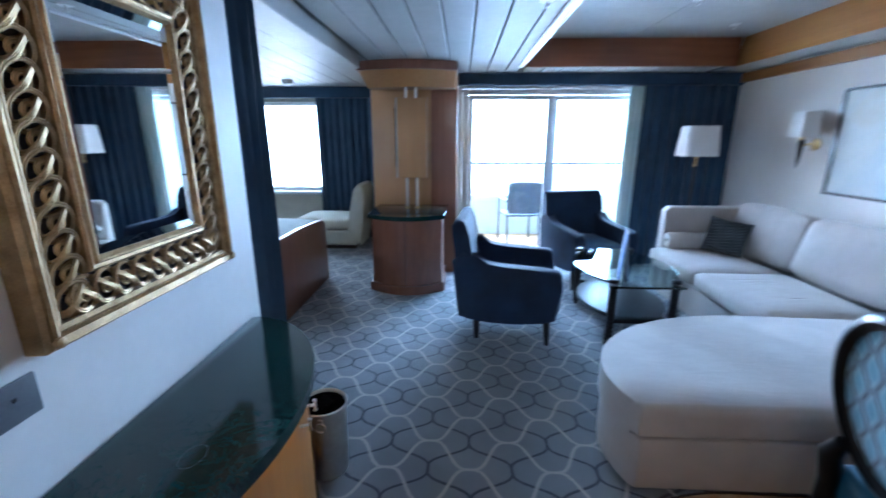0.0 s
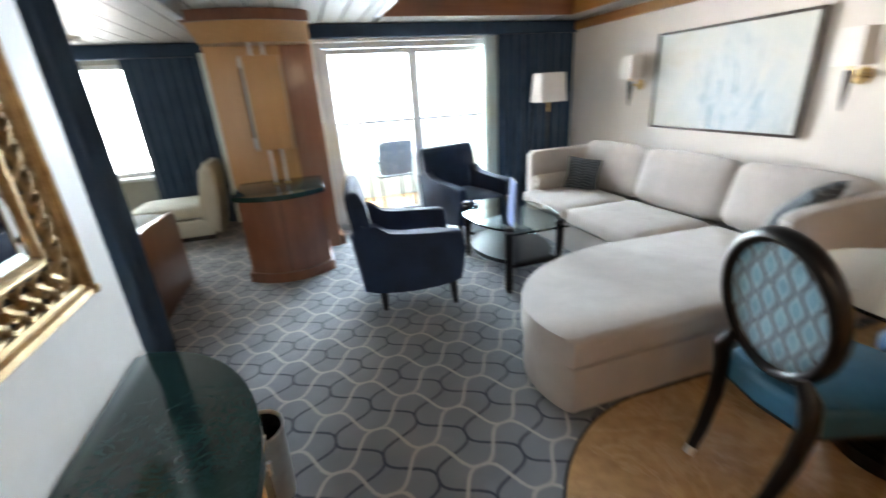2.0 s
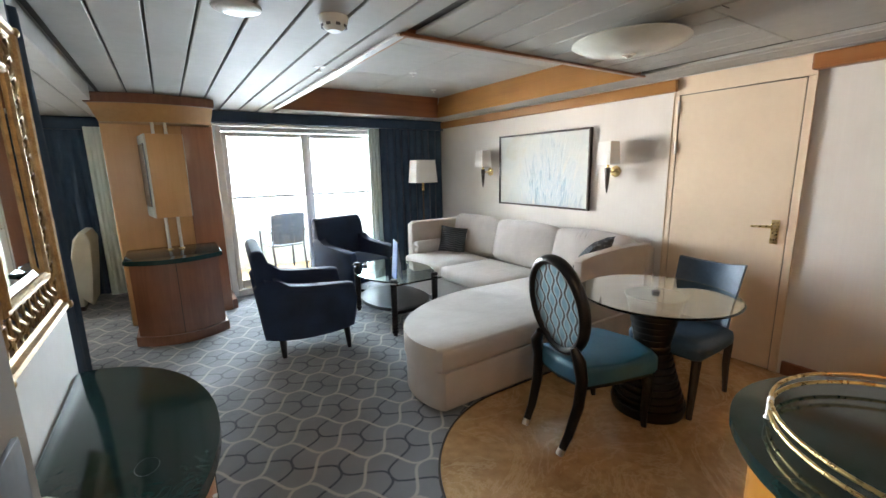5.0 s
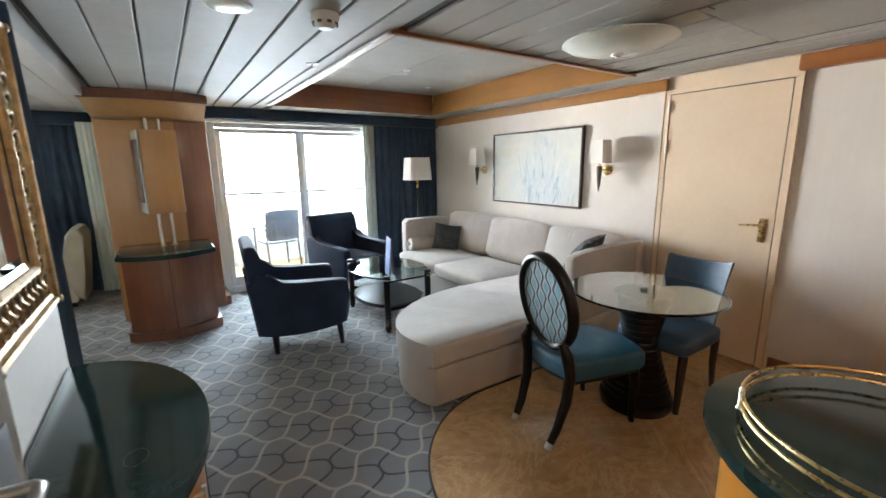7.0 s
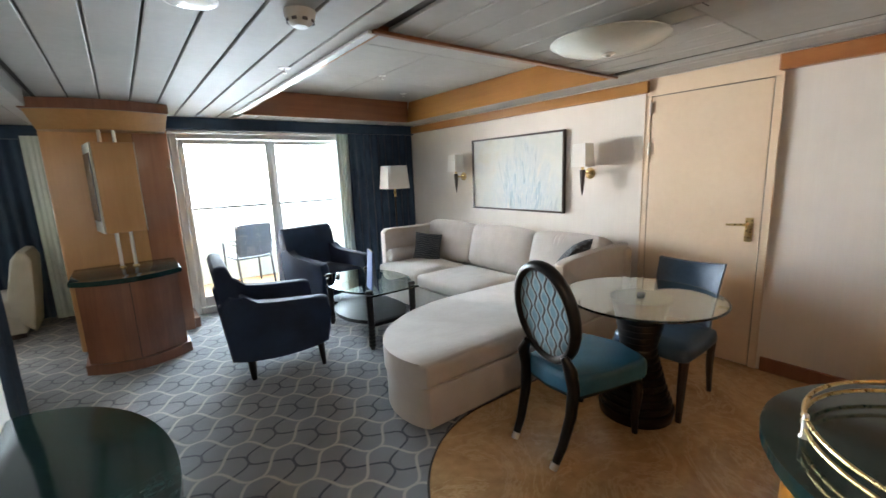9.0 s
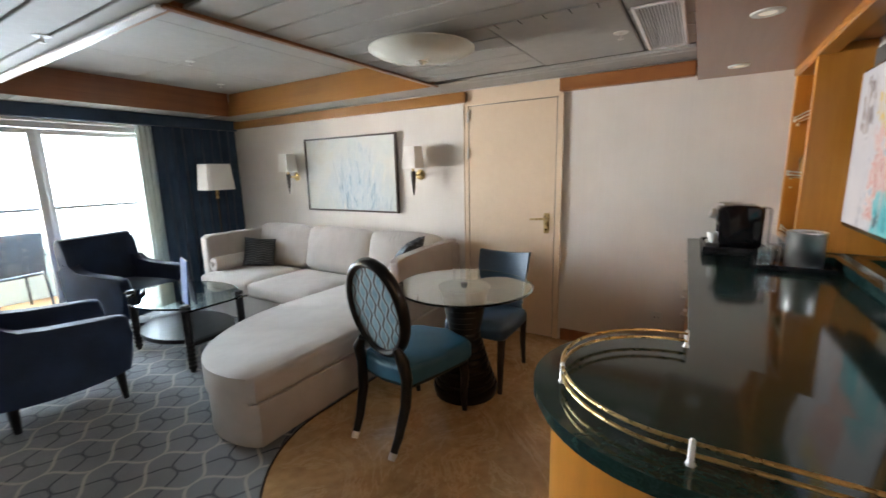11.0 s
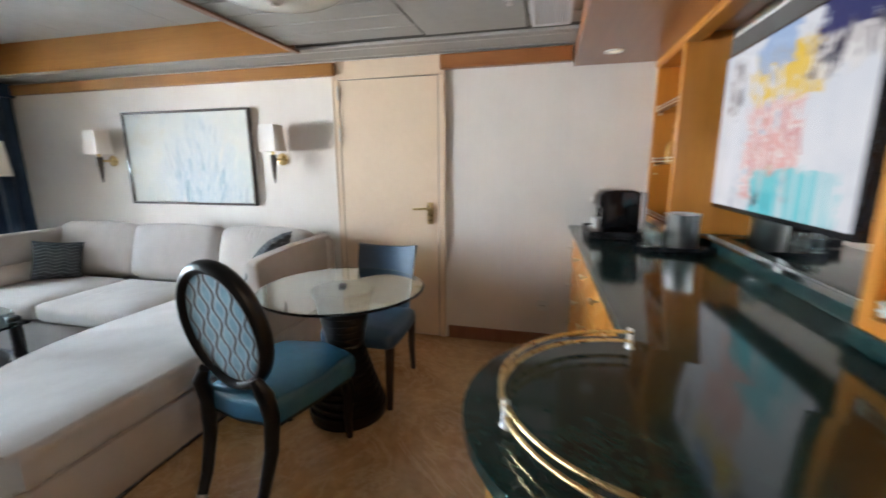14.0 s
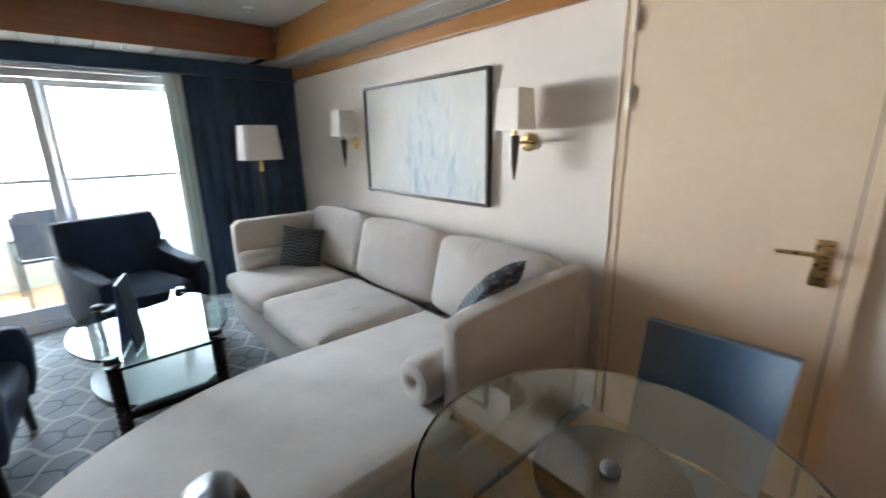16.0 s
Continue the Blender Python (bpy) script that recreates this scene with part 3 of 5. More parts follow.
setting("ceiling_joints", box(-0.69, 3.21, -2.59, CY0 - 0.02, CZ + 0.021, CZ + 0.025, bm=box(-0.69, CX0 - 0.02, CY0 - 0.02, 5.27, CZ + 0.021, CZ + 0.025, bm=box(CX1 + 0.02, 3.21, CY0 - 0.02, 5.27, CZ + 0.021, CZ + 0.025))), GAP, "dark joints between ceiling panels", "ceiling joints")
bm = bmesh.new()
for k in range(3):
    for j in range(2):
        w, d = (CX1 - CX0 + 0.1) / 2, (CY1 - CY0 + 0.1) / 3
        box(CX0 - 0.05 + j * w + 0.002, CX0 - 0.05 + (j + 1) * w - 0.002, CY0 - 0.05 + k * d + 0.002, CY0 - 0.05 + (k + 1) * d - 0.002, 2.41, 2.43, bm=bm)
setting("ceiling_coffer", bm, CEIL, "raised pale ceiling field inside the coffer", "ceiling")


def slanted(p, q, inward, top, bottom, width):
    """A leaning fascia board from p to q."""
    own = bmesh.new()
    n = Vector(inward)
    vs = []
    for x, y in (p, q):
        base = Vector((x, y, 0))
        for off, z in ((0.0, bottom), (0.018, bottom), (0.018 - width, top), (-width, top)):
            vs.append(own.verts.new(base + n * off + Vector((0, 0, z))))
    for k in range(4):
        own.faces.new((vs[k], vs[(k + 1) % 4], vs[4 + (k + 1) % 4], vs[4 + k]))
    own.faces.new(vs[3::-1]), own.faces.new(vs[4:])
    return own


setting("trim_coffer_east", slanted((CX1, CY0), (CX1, CY1), (-1, 0, 0), 2.41, CZ - 0.012, 0.05), TRIM_Y, "honey wood fascia of the ceiling coffer", "wood trim")
setting("trim_coffer_north", slanted((CX0, CY1), (CX1, CY1), (0, -1, 0), 2.41, CZ - 0.012, 0.0), TRIM_X, "reddish wood fascia of the ceiling coffer, darkened as backlit", "wood trim")
setting("trim_coffer_west", slanted((CX0, CY0), (CX0, CY1), (1, 0, 0), 2.41, CZ - 0.012, 0.0), TRIM_Y, "wood fascia of the ceiling coffer", "wood trim")
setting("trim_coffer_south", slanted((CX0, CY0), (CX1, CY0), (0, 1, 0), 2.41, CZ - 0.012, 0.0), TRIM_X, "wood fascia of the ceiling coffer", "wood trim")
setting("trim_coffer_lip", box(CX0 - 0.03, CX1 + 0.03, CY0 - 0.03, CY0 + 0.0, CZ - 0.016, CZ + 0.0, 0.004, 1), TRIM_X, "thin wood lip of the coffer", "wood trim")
setting("trim_coffer_side", box(CX0 - 0.05, CX0 - 0.001, CY0, CY1, CZ - 0.018, CZ - 0.001, 0.005, 1), WHITE_FRAME, "white edge strip of the coffer", "edge strip")
setting("trim_crown", box(3.17, 3.219, 1.69, 5.20, 2.055, 2.150, 0.012, 2), TRIM_Y, "honey wood crown moulding on the wall", "wood trim")
setting("trim_crown_bar", box(3.15, 3.219, -0.06, 0.85, 2.052, 2.150, 0.012, 2), REDWOOD_Y, "reddish wood crown moulding beside the door", "wood trim")
setting("baseboard", box(3.20, 3.219, -0.09, 0.80, 0.0065, 0.11, 0.005, 1), REDWOOD, "reddish wood skirting board", "baseboard")
# wood ceiling over the bar
setting("ceiling_bar", box(0.30, 3.219, -0.799, -0.07, 2.030, 2.16), BULKHEAD, "lowered brown wood ceiling over the bar", "ceiling")
# beam to the bedroom, bedroom ceiling
setting("trim_bedroom_beam", box(-0.80, -0.71, 1.975, 4.28, 2.08, 2.30, 0.006, 1), CEIL, "pale beam over the bedroom opening", "beam")
bm = bmesh.new()
x = -4.58
while x < -0.85:
    box(x + 0.005, min(x + 0.21, -0.81), 1.4, 6.54, 2.17, 2.19, bm=bm)
    x += 0.215
box(-4.6, -0.70, 1.4, 6.55, 2.20, 2.3, bm=bm)
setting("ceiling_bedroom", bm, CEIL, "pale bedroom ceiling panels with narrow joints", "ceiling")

# balcony
setting("balcony_floor", box(-0.6, 3.6, 5.41, 6.85, -0.1, 0.02), TEAK, "teak coloured balcony deck", "balcony floor")
bm = box(-0.6, 3.7, 6.72, 6.82, 0.0, 0.63)
box(2.61, 3.7, 6.72, 6.82, 0.63, 2.12, bm=bm), box(-0.6, 3.7, 6.72, 6.82, 2.12, 2.6, bm=bm)
for cz, z0 in ((0.63, 0.0), (2.12, 180.0)):
    c = 0.32
    pts = [(2.62, cz)] + [(2.62 - c + c * math.cos(radians(a)), (cz + c if z0 == 0 else cz - c) + (-1 if z0 == 0 else 1) * c * math.sin(radians(a))) for a in range(0, 91, 15)]
    own = prism(pts if z0 else pts[::-1], -0.05, 0.05)
    joined(bm, moved(own, Matrix.Translation((0, 6.77, 0)) @ pose(0, 0, 0, 90)))
setting("balcony_bulwark", bm, HULL, "pale painted steel bulwark and hull opening", "bulwark")
setting("balcony_side", box(3.6, 3.7, 5.40, 6.72, 0, 2.6, bm=box(0.0, 0.12, 5.41, 6.72, 0, 2.6)), HULL, "pale painted balcony side walls", "wall")
setting("balcony_ceiling", box(-0.6, 3.7, 5.41, 6.85, 2.3, 2.4), HULL, "pale painted balcony ceiling", "ceiling")
rail = thing("balcony_rail", pose(0, 6.66, 0), "slim dark grey handrail on the balcony opening", "railing")
part("handrail", tube([(0.12, 0, 1.12), (2.66, 0, 1.12)], 0.022), GREY, rail)
for x in (0.35, 1.1, 1.85, 2.6):
    part("rail_bracket", tube([(x, 0.055, 0.60), (x, 0, 0.9), (x, 0, 1.10)], 0.010, 6), CHROME, rail)

# sliding balcony door
door = tagged(new("door_balcony"), "white framed sliding glass door, closed, to the balcony", "sliding door", kind="structure")
for nm, b in (("frame_side", (0.228, 0.30, 5.285, 5.36, 0.0, 2.015)), ("frame_side", (2.27, 2.338, 5.285, 5.36, 0.0, 2.015)), ("frame_head", (0.30, 2.27, 5.285, 5.36, 1.955, 2.015)), ("frame_sill", (0.30, 2.27, 5.26, 5.36, 0.0, 0.075)), ("stile", (0.302, 0.355, 5.29, 5.325, 0.078, 1.952)), ("stile", (1.195, 1.265, 5.29, 5.325, 0.078, 1.952)), ("stile", (1.267, 1.32, 5.33, 5.355, 0.078, 1.952)), ("stile", (2.20, 2.268, 5.33, 5.355, 0.078, 1.952)), ("bottom_rail", (0.356, 1.194, 5.29, 5.325, 0.078, 0.19)), ("bottom_rail", (1.321, 2.199, 5.33, 5.355, 0.078, 0.19)), ("top_rail", (0.356, 1.194, 5.29, 5.325, 1.90, 1.952)), ("top_rail", (1.321, 2.199, 5.33, 5.355, 1.90, 1.952))):
    part(nm, box(*b, 0.006, 1), WHITE_FRAME, door)
for b in ((0.354, 1.196, 5.304, 5.310, 0.188, 1.902), (1.318, 2.202, 5.340, 5.346, 0.188, 1.902)):
    part("pane", box(*b), GLASS, door, "clear glass pane", False).visible_shadow = False
part("pull_handle", tube([(0.33, 5.285, 1.02), (0.33, 5.262, 1.03), (0.33, 5.262, 1.22), (0.33, 5.285, 1.23)], 0.009), CHROME, door, "steel pull handle")

win = tagged(new("window_bedroom"), "wide bedroom window with rounded corners and a pale sill", "window", kind="structure")
for b in ((WX0, WX0 + 0.05, 6.60, 6.66, WZ0, WZ1), (WX1 - 0.05, WX1, 6.60, 6.66, WZ0, WZ1), (WX0 + 0.05, WX1 - 0.05, 6.60, 6.66, WZ1 - 0.05, WZ1), (WX0 + 0.05, WX1 - 0.05, 6.60, 6.66, WZ0, WZ0 + 0.05)):
    part("window_frame", box(*b, 0.006, 1), WHITE_FRAME, win)
part("pane", box(WX0 + 0.05, WX1 - 0.05, 6.625, 6.631, WZ0 + 0.05, WZ1 - 0.05), GLASS, win, "", False).visible_shadow = False
part("window_sill", box(WX0 - 0.05, WX1 + 0.05, 6.46, 6.56, WZ0 - 0.05, WZ0 - 0.005, 0.01), WHITE_FRAME, win)

# cabin door in the east wall
door = tagged(new("door_cabin"), "flush beige connecting door with brass lever, closed", "door", kind="structure")
part("rebate", box(3.2165, 3.2195, 0.850, 1.690, 0.008, 2.040), GAP, door, "dark joint round the leaf", False)
part("leaf", box(3.203, 3.2164, 0.876, 1.664, 0.014, 2.020, 0.002, 1), DOOR, door)
for b in ((3.201, 3.2164, 1.670, 1.712, 0.007, 2.026), (3.201, 3.2164, 0.828, 0.870, 0.007, 2.026), (3.203, 3.2164, 0.828, 1.712, 2.0265, 2.158)):
    part("door_frame", box(*b, 0.003, 1), DOOR, door)
for y in (1.712, 0.822):
    part("cover_strip", box(3.196, 3.2164, y, y + 0.006, 0.007, 2.050, 0.002, 1), DOOR, door)
for z in (0.25, 1.62, 1.93):
    part("hinge", lathe([(0, z - 0.05), (0.009, z - 0.05), (0.009, z + 0.05), (0, z + 0.05)], 10, cx=3.195, cy=1.670), CHROME, door)
plate = part("lock_plate", box(3.197, 3.204, 0.915, 0.963, 0.93, 1.10, 0.003), BRASS, door)
part("lever", tube([(3.200, 0.94, 1.055), (3.150, 0.94, 1.055), (3.146, 0.955, 1.055), (3.148, 1.065, 1.050)], [0.010, 0.010, 0.010, 0.007], 10), BRASS, plate)
part("thumb_turn", lathe([(0, 0), (0.012, 0), (0.012, 0.02), (0, 0.02)], 14, bm=None), BRASS, plate).matrix_basis = pose(3.197, 0.94, 0.965, 0, -90)

# entry door standing open along the white wall
leaf = tagged(new("door_entry"), "beige entry door standing open, with a steel lever", "door", kind="structure")
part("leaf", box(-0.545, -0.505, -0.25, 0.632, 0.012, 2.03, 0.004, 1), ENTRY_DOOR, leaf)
esc = part("lock_plate", box(-0.505, -0.496, 0.42, 0.57, 0.92, 1.15, 0.004), GREY, leaf)
part("lever", tube([(-0.497, 0.488, 1.085), (-0.464, 0.488, 1.085), (-0.456, 0.480, 1.085), (-0.456, 0.46, 1.083), (-0.463, 0.385, 1.074)], [0.010, 0.009, 0.009, 0.0085, 0.007], 12), CHROME, esc)

# pillar between balcony door and bedroom
setting("wall_pillar", box(-0.73, 0.175, 4.80, 6.55, 0, 2.6, 0.02, 3), MAPLE, "maple panelled pillar", "pillar", True)
# thin sheet whose darker, redder wood puts shading on the pillar's right part
setting("wall_pillar_panel", box(-0.10, 0.172, 4.792, 4.7995, 0, 1.954, 0.003, 1), REDWOOD, "redder, darker wood sheet for the shaded right of the pillar", "wall panel")


def crown_plan(x0, x1, side, front):
    mid, half = (x0 + x1) / 2, (x1 - x0) / 2
    return [(x0, 4.799), (x0, side)] + [(mid + half * t, side - (side - front) * (1 - t * t)) for t in [-0.95 + 1.9 * k / 16 for k in range(17)]] + [(x1, side), (x1, 4.799)]


setting("trim_pillar_crown", prism(crown_plan(-0.775, 0.175, 4.40, 4.28), 2.085, 2.163, 0.012, 2), CHERRY, "dark cherry crown board over the pillar, bowed in front", "wood trim")
setting("trim_pillar_soffit", loft(crown_plan(-0.715, 0.15, 4.62, 4.52), crown_plan(-0.755, 0.165, 4.43, 4.31), 1.955, 2.084), MAPLE, "flared maple crown block over the television cabinet", "wood trim")
setting("water", box(-2500, 2500, 30, 2500, -16.2, -16.0), SEA, "pale water far below the balcony, self-glowing in place of sunlit haze", "water")
setting("trim_valance", box(0.18, 3.215, 5.10, 5.20, 2.035, 2.160, 0.01, 2), NAVY, "navy fabric curtain valance", "valance")
setting("trim_valance_bedroom", box(-3.6, -0.735, 6.36, 6.45, 2.02, 2.165, 0.01, 2), NAVY, "navy fabric curtain valance", "valance")
setting("baseboard_pillar", box(0.178, 0.226, 4.83, 5.26, 0.0, 0.10), CHERRY, "dark wood skirting beside the pillar", "baseboard")


def drape(name, label, m, width, z0, z1, material, folds, depth, group=""):
    """A hanging curtain in upright folds, along its own x."""
    rnd = random.Random(folds * 7 + int(width * 100))
    own = bmesh.new()
    cols, rows = folds * 8, 12
    ph = [rnd.uniform(-0.5, 0.5) for _ in range(folds + 2)]
    amp = [rnd.uniform(0.7, 1.15) for _ in range(folds + 2)]
    grid = []
    for j in range(rows + 1):
        line = []
        for k in range(cols + 1):
            s = k / cols * folds
            i = int(s)
            sway = 0.6 + 0.4 * (1 - j / rows)
            y = depth * amp[i] * sway * math.sin(2 * math.pi * s + 0.25 * ph[i] * j / rows) + 0.006 * math.sin(3.1 * s + 5 * j / rows)
            line.append(own.verts.new((width * k / cols + 0.012 * ph[i] * (1 - j / rows), y, z0 + (z1 - z0) * j / rows)))
        grid.append(line)
    back = [[own.verts.new(v.co + Vector((0, 0.006, 0))) for v in line] for line in grid]
    for g in (grid, back):
        for j in range(rows):
            for k in range(cols):
                own.faces.new((g[j][k], g[j][k + 1], g[j + 1][k + 1], g[j + 1][k]))
    for j in range(rows):
        for k in (0, cols):
            own.faces.new((grid[j][k], grid[j + 1][k], back[j + 1][k], back[j][k]))
    ob = mesh_object(name, own, material, True)
    ob.matrix_world = m
    return tagged(ob, label, "curtain", group)


drape("curtain", "navy floor-length curtain beside the balcony door", pose(2.20, 5.14, 0), 1.0, 0.01, 2.04, NAVY, 9, 0.024, "navy curtains")
drape("sheer_curtain", "white sheer curtain gathered at the balcony door", pose(2.07, 5.215, 0), 0.20, 0.01, 2.04, SHEER, 4, 0.016)
drape("curtain", "navy curtain gathered at the end of the white wall", pose(-0.705, 2.02, 0, 0, 0, 90), 0.24, 0.01, 2.13, NAVY, 3, 0.035, "navy curtains")
drape("curtain", "navy curtain beside the bedroom window", pose(-1.86, 6.42, 0), 0.92, 0.01, 2.05, NAVY, 9, 0.024, "navy curtains")
drape("curtain", "navy curtain beside the bedroom window", pose(-3.5, 6.42, 0), 0.55, 0.01, 2.05, NAVY, 6, 0.032, "navy curtains")
drape("sheer_curtain", "white sheer curtain hanging beside the pillar", pose(-1.02, 6.30, 0), 0.23, 0.01, 2.05, SHEER, 5, 0.006)


# ---- living room ----
def make_sofa():
    sofa = thing("sofa", pose(0, 0, 0), "large beige sectional sofa with a rounded chaise", "sofa")
    nose = arc(1.9, 2.0, 1.0, 90, 197, 26, 0.70)
    part("chaise_base", prism([(2.9, 2.68), *[(1.9 + (x - 1.9) * 0.985, y * 0.985 + 0.03) for x, y in nose], (0.98, 1.76), (2.9, 1.76)], 0.02, 0.27, 0.012, 2), SOFA, sofa)
    part("seat_base", prism([(2.16, 2.66), (3.14, 2.66), (3.14, 4.40), (2.16, 4.40)], 0.02, 0.28, 0.015, 2), SOFA, sofa)
    own = prism([(2.85, 2.69), *nose, (0.955, 1.745), (2.24, 1.745), (2.24, 1.875), (2.85, 1.875)], 0.275, 0.428, 0.042, 5)
    part("chaise_cushion", own, SOFA, sofa, "long cushion with a rounded end")
    part("seat_cushion", cushion(2.12, 2.86, 2.70, 3.585, 0.285, 0.435, 0.018, 0.05), CREASED, sofa, "creased seat cushion")
    part("seat_cushion", cushion(2.12, 2.86, 3.595, 4.40, 0.285, 0.435, 0.018, 0.05), SOFA, sofa)
    for y0, y1 in ((1.88, 2.675), (2.685, 3.58), (3.59, 4.44)):
        own = cushion(-0.10, 0.10, y0, y1, 0.0, 0.46, 0.025, 0.06)
        part("back_cushion", moved(own, pose(2.93, 0, 0.425, 0, 15, 0)), CREASED if y0 < 2 else SOFA, sofa)
    part("back_frame", box(3.08, 3.19, 1.76, 4.50, 0.02, 0.80, 0.03, 3), SOFA, sofa)
    own = prism([(2.25, 0.02), (3.16, 0.02), (3.16, 0.83), (2.30, 0.83), (2.25, 0.79)], 0.0, 0.12, 0.025, 3)
    part("arm", moved(own, Matrix.Translation((0, 4.53, 0)) @ pose(0, 0, 0, 90)), SOFA, sofa)
    own = prism([(2.245, 0.02), (3.16, 0.02), (3.16, 0.835), (2.70, 0.83), (2.36, 0.812), (2.268, 0.80), (2.245, 0.778)], 0.0, 0.085, 0.016, 3)
    part("arm", moved(own, Matrix.Translation((0, 1.87, 0)) @ pose(0, 0, 0, 90)), SOFA, sofa)
    for x, y, z, r in ((2.245, 4.325, 0.515, 0.08), (2.165, 1.962, 0.525, 0.097)):
        prof = [(0, 0.03), (0.012, 0.028), (0.020, 0.012), (0.034, 0.002), (r * 0.68, 0.0), (r * 0.88, 0.008), (r, 0.03), (r, 0.55), (r * 0.7, 0.565), (0, 0.565)]
        part("bolster", moved(lathe(prof, 24), pose(x, y, z, 0, 90)), SOFA, sofa)


make_sofa()


def throw_pillow(m, size, label):
    own = bmesh.new()
    n = 14
    for side in (-1, 1):
        g = []
        for j in range(n + 1):
            w = j / n * 2 - 1
            line = []
            for k in range(n + 1):
                u = k / n * 2 - 1
                thick = 0.004 + 0.058 * ((1 - u ** 4) * (1 - w ** 4)) ** 0.75 + 0.006 * math.sin(7 * u + 3 * w) * (1 - u * u) * (1 - w * w)
                line.append(own.verts.new((size * u * (0.93 + 0.07 * w * w), side * thick, size * w * (0.93 + 0.07 * u * u))))
            g.append(line)
        for j in range(n):
            for k in range(n):
                own.faces.new((g[j][k], g[j][k + 1], g[j + 1][k + 1], g[j + 1][k])[::side])
    bmesh.ops.remove_doubles(own, verts=own.verts[:], dist=0.0085)
    ob = mesh_object("throw_pillow", own, PILLOW, True)
    ob.matrix_world = m
    tagged(ob, label, "pillow", "sofa pillows")


throw_pillow(pose(2.67, 4.10, 0.600, -20, 9, -34), 0.168, "dark grey patterned square pillow against the sofa arm")
throw_pillow(pose(2.68, 2.02, 0.745, 40, -8, 6), 0.175, "dark grey patterned square pillow slumped on the sofa")


def make_armchair(m, label):
    """Faces its own +x."""
    chair = thing("armchair", m, label, "armchair", "navy armchairs")
    part("seat_frame", box(-0.28, 0.355, -0.30, 0.30, 0.18, 0.30, 0.03, 3), BLUE, chair)
    part("seat_cushion", cushion(-0.26, 0.375, -0.255, 0.255, 0.28, 0.44, 0.025, 0.045), BLUE, chair)
    for s in (-1, 1):
        under = [(-0.33 + 0.70 * k / 8, 0.205 - 0.035 * math.sin(math.pi * k / 8)) for k in range(9)]
        over = [(0.395, 0.30), (0.405, 0.45), (0.40, 0.545), (0.385, 0.57), (0.35, 0.582), (0.20, 0.587), (0.0, 0.60), (-0.12, 0.618), (-0.22, 0.65), (-0.30, 0.70), (-0.38, 0.62)]
        own = prism(under + over, 0.0, 0.10, 0.03, 4)
        part("arm", moved(own, Matrix.Translation((0, s * 0.305 + 0.05, 0)) @ pose(0, 0, 0, 90)), BLUE, chair)
    outline = [(-0.335, 0.20), (-0.22, 0.20), (-0.245, 0.45), (-0.275, 0.65), (-0.305, 0.80), (-0.315, 0.855), (-0.335, 0.89), (-0.37, 0.902), (-0.405, 0.892), (-0.425, 0.86), (-0.42, 0.80), (-0.395, 0.60), (-0.365, 0.40)]
    own = prism(outline, 0.0, 0.68, 0.028, 4)
    for v in own.verts:
        w = (v.co.z - 0.34) / 0.34
        v.co.x += 0.045 * w * w
        if v.co.y > 0.7:
            v.co.y += 0.020 * w * w
    part("backrest", moved(own, Matrix.Translation((0, 0.34, 0)) @ pose(0, 0, 0, 90)), BLUE, chair)
    for y in (-0.30, 0.30):
        part("leg", tube([(0.31, y, 0.20), (0.318, y, 0.10), (0.325, y, 0.0)], [0.030, 0.024, 0.017], 10), EBONY, chair)
        part("leg", tube([(-0.20, y * 0.88, 0.20), (-0.198, y * 0.86, 0.10), (-0.195, y * 0.84, 0.0)], [0.032, 0.027, 0.019], 10), EBONY, chair)
    return chair


chair = make_armchair(pose(0.575, 3.415, 0, 0, 0, -6), "navy velvet armchair with dark tapered legs on the carpet")
tagged(copy_thing(chair, pose(1.56, 4.66, 0, 0, 0, -74)), "navy velvet armchair standing before the balcony door")


def make_coffee_table():
    t = thing("coffee_table", pose(1.515, 3.49, 0), "glass coffee table with dark turned legs and a lower shelf", "coffee table")
    top = [(-0.24, -0.52), (0.24, -0.52)] + arc(0.0, 0.0, 0.37, -62, 62, 14, 0.50)[0:] + [(0.24, 0.52), (-0.24, 0.52)] + arc(0.0, 0.0, 0.37, 118, 242, 14, 0.50)
    part("glass_top", prism(top, 0.488, 0.503, 0.004, 2), GREEN_GLASS, t, "clear greenish glass top with curved sides", False)
    part("shelf", prism([(x * 0.86, y * 0.86) for x, y in top], 0.20, 0.232, 0.006), EBONY, t)
    for x in (-0.215, 0.215):
        for y in (-0.43, 0.43):
            prof = [(0, 0.0), (0.019, 0.0)]
            for k in range(14):
                z = 0.02 + k * 0.033
                prof += [(0.022 + 0.0006 * k, z), (0.031, z + 0.012), (0.031, z + 0.022)]
            prof += [(0.034, 0.487), (0.0, 0.487)]
            leg = part("leg", lathe(prof, 14, cx=x, cy=y), EBONY, t)
            part("cap", lathe([(0, 0.504), (0.034, 0.504), (0.034, 0.522), (0.026, 0.53), (0, 0.53)], 16, cx=x, cy=y), EBONY, leg)


make_coffee_table()
stand = thing("menu_stand", pose(1.40, 3.18, 0.5035, 0, 0, -16), "tall blue folded menu card standing on the coffee table", "menu card")
for side in (-1, 1):
    part("card", moved(box(-0.003, 0.003, -0.105, 0.105, 0.0, 0.345, 0.001, 1), pose(side * 0.030, 0, 0.002, 0, -side * 4.4, 0)), BRIGHT_BLUE if side < 0 else BLUE, stand, "blue printed face" if side < 0 else "dark printed face")
part("edge_strip", box(-0.006, 0.006, -0.106, 0.106, 0.340, 0.347, 0.001, 1), GREY, stand)
remote = thing("remote_control", pose(1.36, 3.84, 0.5035, 0, 0, 65), "small black remote control on the glass table", "remote control")
